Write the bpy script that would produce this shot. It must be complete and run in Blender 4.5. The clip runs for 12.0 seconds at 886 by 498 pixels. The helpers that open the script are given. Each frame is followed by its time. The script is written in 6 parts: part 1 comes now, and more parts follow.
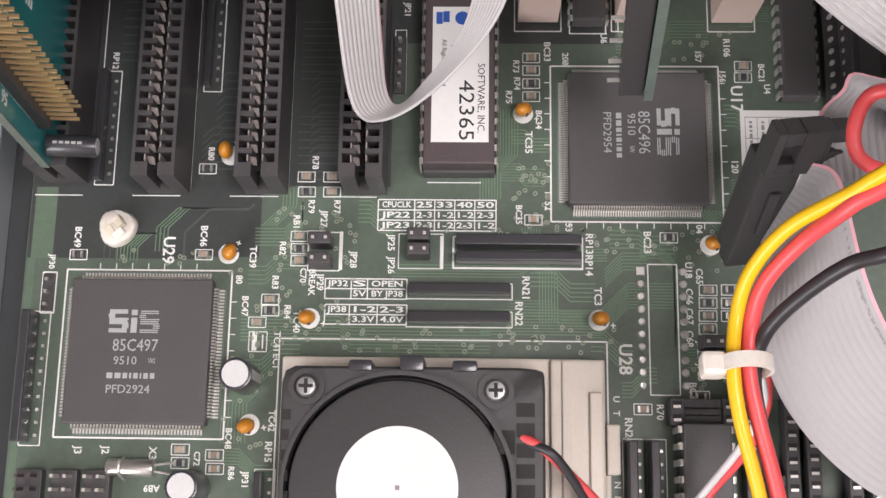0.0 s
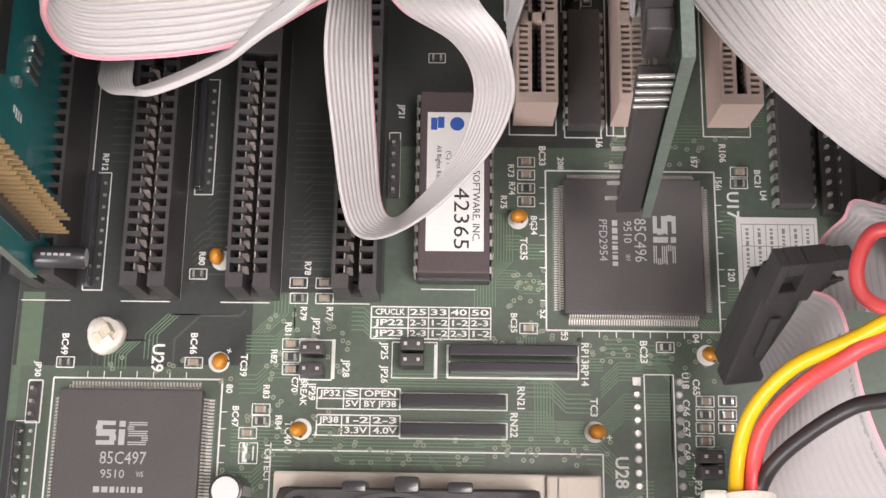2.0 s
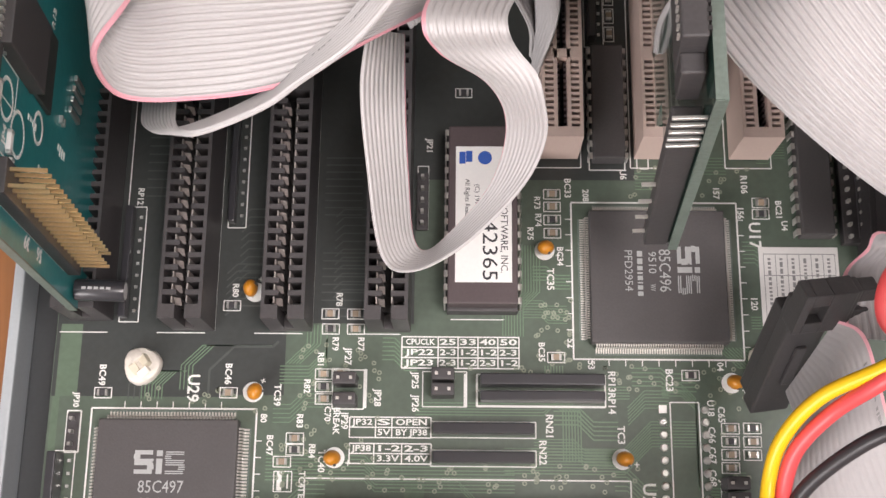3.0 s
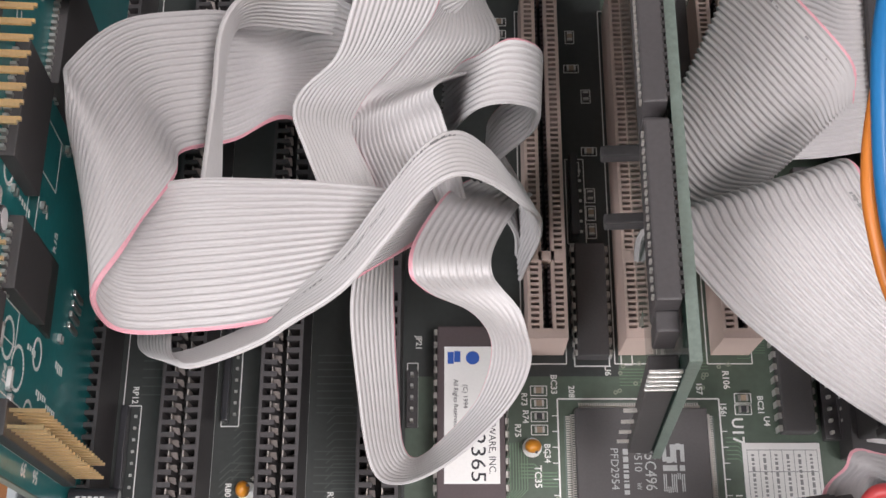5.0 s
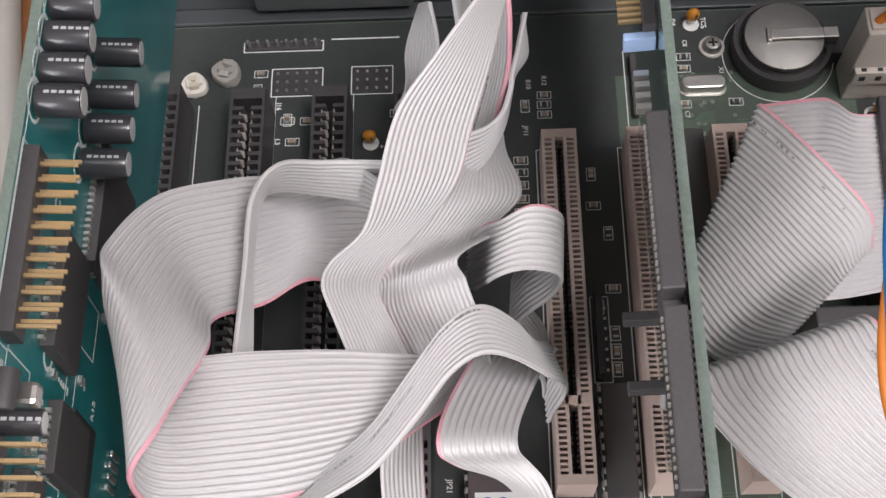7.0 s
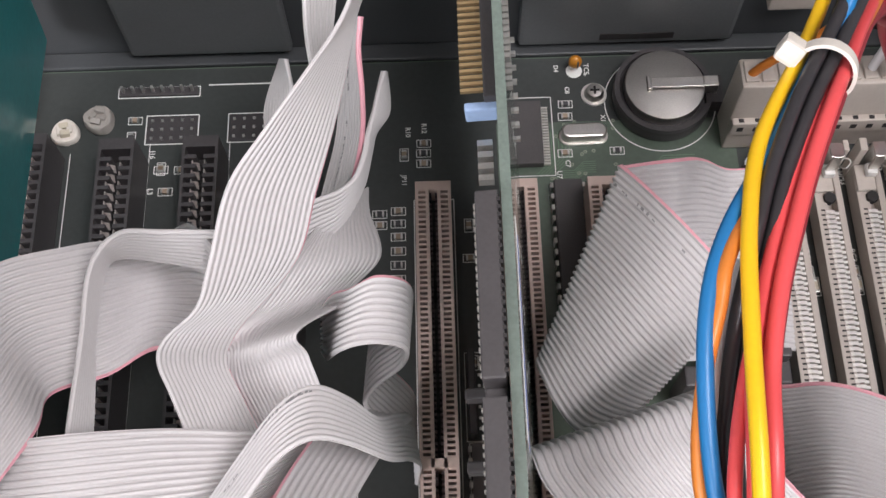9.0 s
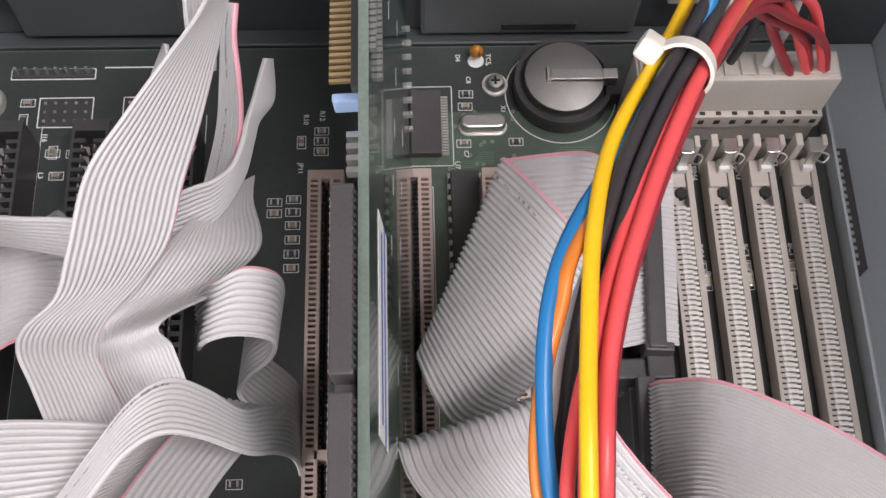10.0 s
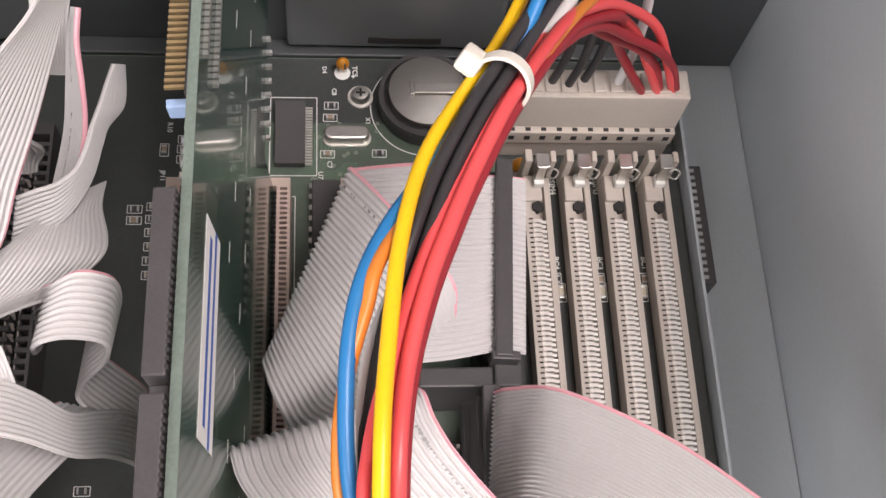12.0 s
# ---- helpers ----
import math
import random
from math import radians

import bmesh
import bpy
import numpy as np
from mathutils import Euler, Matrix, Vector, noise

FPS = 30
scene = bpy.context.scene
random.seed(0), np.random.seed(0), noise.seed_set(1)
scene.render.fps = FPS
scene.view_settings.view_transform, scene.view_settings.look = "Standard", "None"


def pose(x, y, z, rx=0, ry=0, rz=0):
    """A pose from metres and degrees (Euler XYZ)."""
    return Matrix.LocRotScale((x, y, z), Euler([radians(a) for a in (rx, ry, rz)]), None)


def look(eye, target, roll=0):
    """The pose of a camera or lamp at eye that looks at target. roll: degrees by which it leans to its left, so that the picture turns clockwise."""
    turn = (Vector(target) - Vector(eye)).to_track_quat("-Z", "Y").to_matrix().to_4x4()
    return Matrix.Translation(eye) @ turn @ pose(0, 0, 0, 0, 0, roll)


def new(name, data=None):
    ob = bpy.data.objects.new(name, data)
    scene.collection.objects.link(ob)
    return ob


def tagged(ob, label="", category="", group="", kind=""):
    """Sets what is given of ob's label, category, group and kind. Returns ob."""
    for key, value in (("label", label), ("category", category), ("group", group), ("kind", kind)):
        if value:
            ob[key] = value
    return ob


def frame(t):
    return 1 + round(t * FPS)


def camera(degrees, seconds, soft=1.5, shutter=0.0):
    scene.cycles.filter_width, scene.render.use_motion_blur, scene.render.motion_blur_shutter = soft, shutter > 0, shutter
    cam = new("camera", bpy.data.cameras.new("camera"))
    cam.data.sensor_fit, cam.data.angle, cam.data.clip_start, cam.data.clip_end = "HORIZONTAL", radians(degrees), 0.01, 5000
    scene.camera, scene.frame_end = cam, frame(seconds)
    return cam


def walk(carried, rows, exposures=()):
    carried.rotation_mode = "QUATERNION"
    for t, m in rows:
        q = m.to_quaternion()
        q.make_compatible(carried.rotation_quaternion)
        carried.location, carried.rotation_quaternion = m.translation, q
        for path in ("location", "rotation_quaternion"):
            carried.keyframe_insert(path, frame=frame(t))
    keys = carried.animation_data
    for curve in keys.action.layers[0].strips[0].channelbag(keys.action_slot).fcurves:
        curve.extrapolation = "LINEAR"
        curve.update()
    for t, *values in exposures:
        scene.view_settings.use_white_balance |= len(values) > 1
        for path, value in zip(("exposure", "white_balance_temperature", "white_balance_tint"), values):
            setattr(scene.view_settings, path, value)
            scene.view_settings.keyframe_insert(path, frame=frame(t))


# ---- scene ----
import itertools
cam = camera(42.3, 12.0)
# Eye and target in centimetres, roll in degrees.
PATH = [
    (0, (0.759, -0.324, 22.648), (0.697, 0.113, 20.698), -7.40),
    (0.5, (0.884, 0.154, 22.647), (0.836, 0.601, 20.698), -5.60),
    (1, (0.934, 0.760, 22.559), (0.912, 1.224, 20.613), -2.20),
    (1.5, (0.700, 1.147, 22.637), (0.661, 1.615, 20.693), -4.10),
    (2, (0.478, 1.348, 22.745), (0.448, 1.830, 20.804), -2.80),
    (2.5, (0.119, 1.458, 22.800), (0.087, 1.964, 20.865), -2.80),
    (2.7, (0.005, 1.403, 22.988), (-0.036, 1.915, 21.055), -3.90),
    (4.3, (0.133, 2.153, 24.299), (0.129, 2.791, 22.404), -0.10),
    (4.5, (0.190, 2.466, 24.439), (0.197, 3.142, 22.557), 0.90),
    (5, (0.120, 3.146, 24.482), (0.091, 3.838, 22.606), -2.40),
    (5.5, (-0.307, 3.517, 24.968), (-0.421, 4.232, 23.104), -8.80),
    (6, (-0.155, 3.869, 25.379), (-0.261, 4.628, 23.532), -8.10),
    (6.5, (-0.037, 4.177, 25.610), (-0.124, 4.968, 23.775), -6.90),
    (6.7, (0.035, 4.350, 25.587), (-0.046, 5.149, 23.756), -6.60),
    (8.3, (1.816, 5.727, 25.453), (1.726, 6.516, 23.618), -8.20),
    (8.5, (2.015, 5.858, 25.447), (1.967, 6.647, 23.609), -5.30),
    (9, (2.287, 5.906, 25.464), (2.278, 6.709, 23.632), -2.30),
    (9.5, (3.091, 6.074, 25.356), (3.127, 6.861, 23.518), 0.90),
    (10, (3.804, 6.086, 25.376), (3.869, 6.860, 23.533), 3.50),
    (10.5, (4.572, 6.068, 25.092), (4.688, 6.824, 23.244), 7.40),
    (11, (4.942, 5.653, 25.488), (5.093, 6.412, 23.644), 10.10),
    (11.5, (5.128, 5.533, 25.637), (5.298, 6.289, 23.793), 11.40),
    (12, (5.307, 5.741, 25.710), (5.507, 6.538, 23.886), 12.80),
]
walk(cam, [(t, look(Vector(e) * 0.01, Vector(g) * 0.01, r)) for t, e, g, r in PATH],
     ((0, 0.18, 6300, 10), (2.5, 0.36, 6500, 10), (4.3, 0.2, 6350, 9), (5.5, 0.22, 6150, 7),
      (6.7, 0.3, 6150, 7), (8.5, 0.36, 6120, 8), (11, 0.36, 6120, 8), (12, 0.58, 6480, 10)))

# ---- world and light ----
world = bpy.data.worlds.new("daylight")
scene.world = world
world.use_nodes = True
sky = world.node_tree.nodes.new("ShaderNodeTexSky")
sky.sky_type, sky.sun_disc = "NISHITA", False
sky.sun_elevation, sky.sun_rotation = radians(40), radians(150)
world.node_tree.links.new(sky.outputs["Color"], world.node_tree.nodes["Background"].inputs["Color"])
world.node_tree.nodes["Background"].inputs["Strength"].default_value = 0.08


def area_lamp(name, eye, target, sx, sy, power, colour):
    lamp = bpy.data.lights.new(name, "AREA")
    lamp.shape, lamp.size, lamp.size_y, lamp.energy, lamp.color = "RECTANGLE", sx, sy, power, colour
    ob = new(name, lamp)
    ob.matrix_world = look(eye, target)
    return ob


# Broad ceiling fitting above the bench and a window on the open side.
area_lamp("ceiling_lamp", (0.42, -0.2, 1.56), (0.05, 0.1, 0), 0.7, 0.7, 27.0, (1.0, 0.90, 0.885))
area_lamp("window_daylight", (-1.1, -1.5, 1.0), (0.05, 0.1, 0.0), 1.1, 1.1, 33.0, (1.0, 0.93, 0.93))

# ---- materials ----
MM = 0.001


def mat(name, colour, rough=0.5, metal=0.0, grain=0.12, scale=900.0, bump=0.15, blotch=0.12, blotch_scale=60.0, coat=0.0, spec=0.5, each=0.0):
    m = bpy.data.materials.new(name)
    m.use_nodes = True
    nt = m.node_tree
    b = nt.nodes["Principled BSDF"]
    b.inputs["Roughness"].default_value, b.inputs["Metallic"].default_value = rough, metal
    b.inputs["Coat Weight"].default_value, b.inputs["Specular IOR Level"].default_value = coat, spec
    co = nt.nodes.new("ShaderNodeTexCoord")
    fine, wide = nt.nodes.new("ShaderNodeTexNoise"), nt.nodes.new("ShaderNodeTexNoise")
    fine.inputs["Scale"].default_value, wide.inputs["Scale"].default_value = scale, blotch_scale
    fine.inputs["Detail"].default_value, wide.inputs["Detail"].default_value = 5, 4
    for n in (fine, wide):
        nt.links.new(co.outputs["Object"], n.inputs["Vector"])
    total = nt.nodes.new("ShaderNodeMath")
    total.operation = "MULTIPLY_ADD"
    nt.links.new(fine.outputs["Fac"], total.inputs[0])
    total.inputs[1].default_value = grain * 2
    soft = nt.nodes.new("ShaderNodeMath")
    soft.operation = "MULTIPLY_ADD"
    nt.links.new(wide.outputs["Fac"], soft.inputs[0])
    soft.inputs[1].default_value, soft.inputs[2].default_value = blotch * 2, 1.0 - grain - blotch
    nt.links.new(soft.outputs[0], total.inputs[2])
    out = total.outputs[0]
    if each:
        info, add = nt.nodes.new("ShaderNodeObjectInfo"), nt.nodes.new("ShaderNodeMath")
        add.operation = "MULTIPLY_ADD"
        nt.links.new(info.outputs["Random"], add.inputs[0])
        add.inputs[1].default_value = each
        nt.links.new(out, add.inputs[2])
        out = add.outputs[0]
    mix = nt.nodes.new("ShaderNodeVectorMath")
    mix.operation = "SCALE"
    mix.inputs[0].default_value = colour[:3]
    nt.links.new(out, mix.inputs["Scale"])
    nt.links.new(mix.outputs[0], b.inputs["Base Color"])
    if bump:
        bp = nt.nodes.new("ShaderNodeBump")
        bp.inputs["Strength"].default_value, bp.inputs["Distance"].default_value = bump, 0.0002
        nt.links.new(fine.outputs["Fac"], bp.inputs["Height"])
        nt.links.new(bp.outputs[0], b.inputs["Normal"])
    return m


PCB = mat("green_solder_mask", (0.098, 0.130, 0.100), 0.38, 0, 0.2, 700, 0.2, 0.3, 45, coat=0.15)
# Darker copy of the board mask; shade between the slots is in its colour.
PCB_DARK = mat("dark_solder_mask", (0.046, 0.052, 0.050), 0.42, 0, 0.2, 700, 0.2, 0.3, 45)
TRACE = mat("masked_copper_trace", (0.150, 0.235, 0.150), 0.4, 0, 0.15, 900, 0.1, 0.2, 60)
# Trace colour again, lowered to carry the shade between the slots.
TRACE_SHADED = mat("trace_under_black_mask", (0.078, 0.090, 0.084), 0.4, 0, 0.15, 900, 0.1, 0.2, 60)
COPPER_PLANE = mat("masked_copper_plane", (0.115, 0.165, 0.115), 0.4, 0, 0.2, 700, 0.1, 0.3, 45)
TEAL = mat("teal_solder_mask", (0.035, 0.27, 0.28), 0.3, 0, 0.2, 700, 0.2, 0.3, 45, coat=0.3)
CARD_GREEN = mat("grey_green_solder_mask", (0.034, 0.078, 0.060), 0.16, 0, 0.2, 700, 0.02, 0.3, 45, coat=0.5)
VIA = mat("tinned_via_ring", (0.30, 0.34, 0.26), 0.4, 0.2, 0.2, 2500, 0.1, 0.2, 200)
FIBRE = mat("fibreglass_edge", (0.15, 0.19, 0.165), 0.45, 0, 0.3, 1500, 0.2, 0.2, 120)
INK = mat("white_silkscreen_ink", (0.84, 0.85, 0.82), 0.6, 0, 0.1, 2000, 0.1, 0.1, 200)
CHIP = mat("black_moulded_epoxy", (0.078, 0.073, 0.074), 0.55, 0, 0.15, 2500, 0.25, 0.12, 90)
CHIP_INK = mat("grey_chip_print", (0.42, 0.43, 0.43), 0.6, 0, 0.15, 2500, 0.1, 0.1, 200)
CERAMIC = mat("brown_black_plastic", (0.080, 0.060, 0.063), 0.5, 0, 0.15, 2500, 0.25, 0.12, 90)
TIN = mat("tinned_lead", (0.72, 0.70, 0.66), 0.36, 0.6, 0.15, 3000, 0.1, 0.2, 250)
SPRING = mat("worn_spring_contact", (0.66, 0.60, 0.57), 0.38, 0.7, 0.35, 1800, 0.3, 0.45, 160)
SOLDER = mat("solder_joint", (0.68, 0.68, 0.66), 0.3, 0.85, 0.2, 3000, 0.3, 0.2, 300)
STEEL = mat("brushed_steel", (0.60, 0.58, 0.55), 0.28, 0.95, 0.15, 2500, 0.15, 0.15, 150)
DULL_STEEL = mat("dull_screw_steel", (0.36, 0.36, 0.36), 0.42, 0.8, 0.2, 2500, 0.3, 0.3, 400)
GOLD = mat("gold_plated_pin", (0.80, 0.60, 0.33), 0.3, 0.85, 0.15, 2500, 0.1, 0.2, 250)
BLACK = mat("black_nylon", (0.060, 0.056, 0.058), 0.48, 0, 0.2, 1500, 0.25, 0.2, 80)
SLOT_BLACK = mat("black_slot_plastic", (0.068, 0.063, 0.065), 0.42, 0, 0.2, 1500, 0.2, 0.2, 80)
# Near black for boxes that stand in for the shade inside holes and slots.
RECESS_SHADE = mat("dark_contact_cavity", (0.025, 0.023, 0.023), 0.8, 0, 0.1, 900, 0, 0.1, 60)
FAN_BLACK = mat("black_fan_plastic", (0.048, 0.046, 0.047), 0.45, 0, 0.15, 1500, 0.2, 0.15, 60)
CREAM = mat("cream_slot_plastic", (0.64, 0.50, 0.44), 0.5, 0, 0.06, 1500, 0.15, 0.08, 70)
IVORY = mat("ivory_nylon", (0.68, 0.62, 0.54), 0.45, 0, 0.06, 1200, 0.15, 0.08, 60)
SIMM_BEIGE = mat("beige_simm_plastic", (0.50, 0.45, 0.40), 0.5, 0, 0.08, 1500, 0.15, 0.1, 70)
MILKY = mat("milky_yellowed_nylon", (0.74, 0.70, 0.63), 0.4, 0, 0.06, 1200, 0.15, 0.15, 300)
WHITE = mat("white_nylon", (0.78, 0.77, 0.74), 0.5, 0, 0.05, 1200, 0.1, 0.06, 60)
PAPER = mat("white_paper_label", (0.80, 0.79, 0.77), 0.7, 0, 0.05, 2000, 0.1, 0.06, 80)
PRINT = mat("black_label_print", (0.03, 0.03, 0.035), 0.7, 0, 0.1, 2000, 0, 0.1, 80)
GREY_PRINT = mat("grey_label_print", (0.28, 0.28, 0.28), 0.7, 0, 0.1, 2000, 0, 0.1, 80)
BLUE_PRINT = mat("blue_label_print", (0.03, 0.10, 0.42), 0.6, 0, 0.1, 2000, 0, 0.1, 80)
AMBER = mat("amber_epoxy_bead", (0.60, 0.24, 0.02), 0.35, 0, 0.15, 1500, 0.2, 0.25, 250, coat=0.4)
SLEEVE = mat("black_capacitor_sleeve", (0.035, 0.035, 0.040), 0.3, 0, 0.1, 1500, 0.1, 0.15, 90, coat=0.3)
CAP_TOP = mat("aluminium_capacitor_top", (0.74, 0.74, 0.74), 0.45, 0.35, 0.1, 2500, 0.1, 0.1, 150)
RIBBON = mat("light_grey_ribbon_pvc", (0.58, 0.565, 0.565), 0.55, 0, 0.05, 1200, 0.1, 0.06, 40, spec=0.35)
RIBBON_GREY = mat("mid_grey_ribbon_pvc", (0.42, 0.41, 0.415), 0.5, 0, 0.05, 1200, 0.1, 0.08, 40, spec=0.35)
PINK = mat("pink_marked_wire", (0.78, 0.40, 0.46), 0.5, 0, 0.1, 1200, 0.1, 0.15, 120)
YELLOW = mat("yellow_wire_pvc", (0.85, 0.52, 0.01), 0.35, 0, 0.06, 1200, 0.05, 0.06, 60)
RED = mat("red_wire_pvc", (0.74, 0.085, 0.090), 0.38, 0, 0.06, 1200, 0.05, 0.06, 60)
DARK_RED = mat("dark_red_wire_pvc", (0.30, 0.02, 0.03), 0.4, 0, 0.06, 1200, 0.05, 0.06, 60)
BLACK_WIRE = mat("black_wire_pvc", (0.032, 0.030, 0.033), 0.38, 0, 0.1, 1200, 0.05, 0.1, 60)
BLUE_WIRE = mat("blue_wire_pvc", (0.02, 0.17, 0.42), 0.38, 0, 0.06, 1200, 0.05, 0.06, 60)
ORANGE_WIRE = mat("orange_wire_pvc", (0.62, 0.20, 0.03), 0.38, 0, 0.06, 1200, 0.05, 0.06, 60)
WHITE_WIRE = mat("white_wire_pvc", (0.70, 0.68, 0.68), 0.4, 0, 0.06, 1200, 0.05, 0.06, 60)
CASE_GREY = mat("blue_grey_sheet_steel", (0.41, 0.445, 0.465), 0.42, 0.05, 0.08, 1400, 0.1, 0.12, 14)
# Two darker copies of the case steel; the rear's shade is in their colour.
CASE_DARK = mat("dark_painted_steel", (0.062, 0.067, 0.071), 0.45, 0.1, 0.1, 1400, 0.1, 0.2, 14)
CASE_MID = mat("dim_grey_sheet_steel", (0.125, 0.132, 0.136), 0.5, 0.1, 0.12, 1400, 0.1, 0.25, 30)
LEAD_GREY = mat("dull_grey_lead_pvc", (0.36, 0.34, 0.31), 0.5, 0, 0.08, 900, 0.1, 0.1, 40)
WALL_PAINT = mat("white_room_paint", (0.75, 0.74, 0.72), 0.8, 0, 0.04, 60, 0.1, 0.05, 2)
TAN = mat("tan_crystal_nylon", (0.62, 0.57, 0.45), 0.5, 0, 0.06, 1200, 0.1, 0.08, 60)


def wood():
    m = mat("varnished_brown_wood", (0.30, 0.13, 0.05), 0.35, 0, 0.25, 90, 0.1, 0.3, 9, coat=0.3)
    nt = m.node_tree
    for n in nt.nodes:
        if n.type == "TEX_NOISE":
            mp = nt.nodes.new("ShaderNodeMapping")
            mp.inputs["Scale"].default_value = (6.0, 0.6, 1.0)
            link = n.inputs["Vector"].links[0]
            nt.links.new(link.from_socket, mp.inputs["Vector"])
            nt.links.new(mp.outputs[0], n.inputs["Vector"])
    return m


WOOD = wood()


# ---- builders: coordinates in millimetres ----
def finish(bm, name, material, smooth=False):
    me = bpy.data.meshes.new(name)
    bm.transform(Matrix.Scale(MM, 4))
    bm.to_mesh(me)
    bm.free()
    me.materials.append(material)
    if smooth:
        me.shade_smooth()
        me.set_sharp_from_angle(angle=radians(40))
    return me


def part(name, shape, *rest, label="", smooth=False):
    """A part of a thing: part(name, bmesh, material, parent, label) or part(name, mesh, parent, label)."""
    rest = list(rest)
    me = shape if isinstance(shape, bpy.types.Mesh) else finish(shape, name, rest.pop(0), smooth)
    ob = new(name, me)
    ob.parent = rest[0]
    label = rest[1] if len(rest) > 1 else label
    if label:
        ob["label"] = label
    return ob


def thing(name, label, category, at=(0, 0, 0), group="", kind="", rot=(0, 0, 0)):
    ob = new(name)
    ob.empty_display_size = 0.005
    ob.matrix_world = pose(at[0] * MM, at[1] * MM, at[2] * MM, *rot)
    return tagged(ob, label, category, group, kind)


def single(name, bm, material, label, category, group="", kind="", smooth=False):
    return tagged(new(name, finish(bm, name, material, smooth)), label, category, group, kind)


def box(bm, x0, x1, y0, y1, z0, z1, bevel=0.0, m=None):
    made = bmesh.ops.create_cube(bm, size=1.0)["verts"]
    for v in made:
        v.co = Vector((x0 + (v.co.x + 0.5) * (x1 - x0), y0 + (v.co.y + 0.5) * (y1 - y0), z0 + (v.co.z + 0.5) * (z1 - z0)))
    if m is not None:
        bmesh.ops.transform(bm, matrix=m, verts=made)
    if bevel:
        bmesh.ops.bevel(bm, geom=list({e for v in made for e in v.link_edges}), offset=bevel, segments=2, affect="EDGES", profile=0.6)
    return bm


def boxes(rows, bevel=0.0):
    """Plain boxes (x0, x1, y0, y1, z0, z1) as one mesh."""
    bm = bmesh.new()
    for r in rows:
        box(bm, *r, bevel=bevel)
    return bm


def quick(rows):
    """Many plain boxes, fast."""
    verts, faces = [], []
    for x0, x1, y0, y1, z0, z1 in rows:
        k = len(verts)
        verts += [(x * MM, y * MM, z * MM) for z in (z0, z1) for x, y in ((x0, y0), (x1, y0), (x1, y1), (x0, y1))]
        faces += [(k, k + 3, k + 2, k + 1), (k + 4, k + 5, k + 6, k + 7)] + [(k + i, k + (i + 1) % 4, k + 4 + (i + 1) % 4, k + 4 + i) for i in range(4)]
    return verts, faces


def quick_mesh(name, rows, material):
    me = bpy.data.meshes.new(name)
    v, f = quick(rows)
    me.from_pydata(v, [], f)
    me.materials.append(material)
    me.update()
    return me


def slant_mesh(name, rows, material):
    """Many thin tongues, each rising from z0 at y0 to z1 at y1."""
    verts_, faces_ = [], []
    for x0, x1, y0, y1, z0, z1, thick in rows:
        k = len(verts_)
        verts_ += [(x * MM, y * MM, (z - d) * MM) for d in (thick, 0) for x, y, z in ((x0, y0, z0 + 0.5), (x1, y0, z0), (x1, y1, z1 - 0.5), (x0, y1, z1))]
        faces_ += [(k, k + 3, k + 2, k + 1), (k + 4, k + 5, k + 6, k + 7)] + [(k + i, k + (i + 1) % 4, k + 4 + (i + 1) % 4, k + 4 + i) for i in range(4)]
    me_ = bpy.data.meshes.new(name)
    me_.from_pydata(verts_, [], faces_)
    me_.materials.append(material)
    me_.update()
    return me_


def disc(bm, x, y, z0, z1, r0, r1=None, n=24, axis="Z", bevel=0.0):
    r1 = r0 if r1 is None else r1
    made = bmesh.ops.create_cone(bm, cap_ends=True, segments=n, radius1=r0, radius2=r1, depth=z1 - z0)["verts"]
    turn = {"Z": Matrix(), "X": Matrix.Rotation(radians(90), 4, "Y"), "Y": Matrix.Rotation(radians(-90), 4, "X")}[axis]
    mid = (z0 + z1) / 2
    at = {"Z": (x, y, mid), "X": (mid, x, y), "Y": (x, mid, y)}[axis]
    bmesh.ops.transform(bm, matrix=Matrix.Translation(at) @ turn, verts=made)
    if bevel:
        rim = [e for e in {e for v in made for e in v.link_edges} if len(e.link_faces) == 2 and max(len(f.verts) for f in e.link_faces) > 4]
        bmesh.ops.bevel(bm, geom=rim, offset=bevel, segments=2, affect="EDGES", profile=0.6)
    return bm


def ring(bm, x, y, z0, z1, ro, ri, n=40):
    lo, hi = [], []
    for i in range(n):
        a = 2 * math.pi * i / n
        c, s = math.cos(a), math.sin(a)
        lo.append([bm.verts.new((x + r * c, y + r * s, z0)) for r in (ri, ro)])
        hi.append([bm.verts.new((x + r * c, y + r * s, z1)) for r in (ri, ro)])
    for i in range(n):
        j = (i + 1) % n
        bm.faces.new((hi[i][0], hi[i][1], hi[j][1], hi[j][0]))
        bm.faces.new((lo[i][1], lo[j][1], hi[j][1], hi[i][1]))
        bm.faces.new((lo[j][0], lo[i][0], hi[i][0], hi[j][0]))
        bm.faces.new((lo[i][0], lo[j][0], lo[j][1], lo[i][1]))
    return bm


def spline(points, steps):
    """Catmull-Rom through vectors of any length."""
    p = [np.array(q, float) for q in points]
    p = [2 * p[0] - p[1]] + p + [2 * p[-1] - p[-2]]
    out = []
    for i in range(1, len(p) - 2):
        for k in range(steps):
            t = k / steps
            a, b, c, d = p[i - 1], p[i], p[i + 1], p[i + 2]
            out.append(0.5 * (2 * b + (c - a) * t + (2 * a - 5 * b + 4 * c - d) * t * t + (3 * b - a - 3 * c + d) * t ** 3))
    out.append(p[-2])
    return out


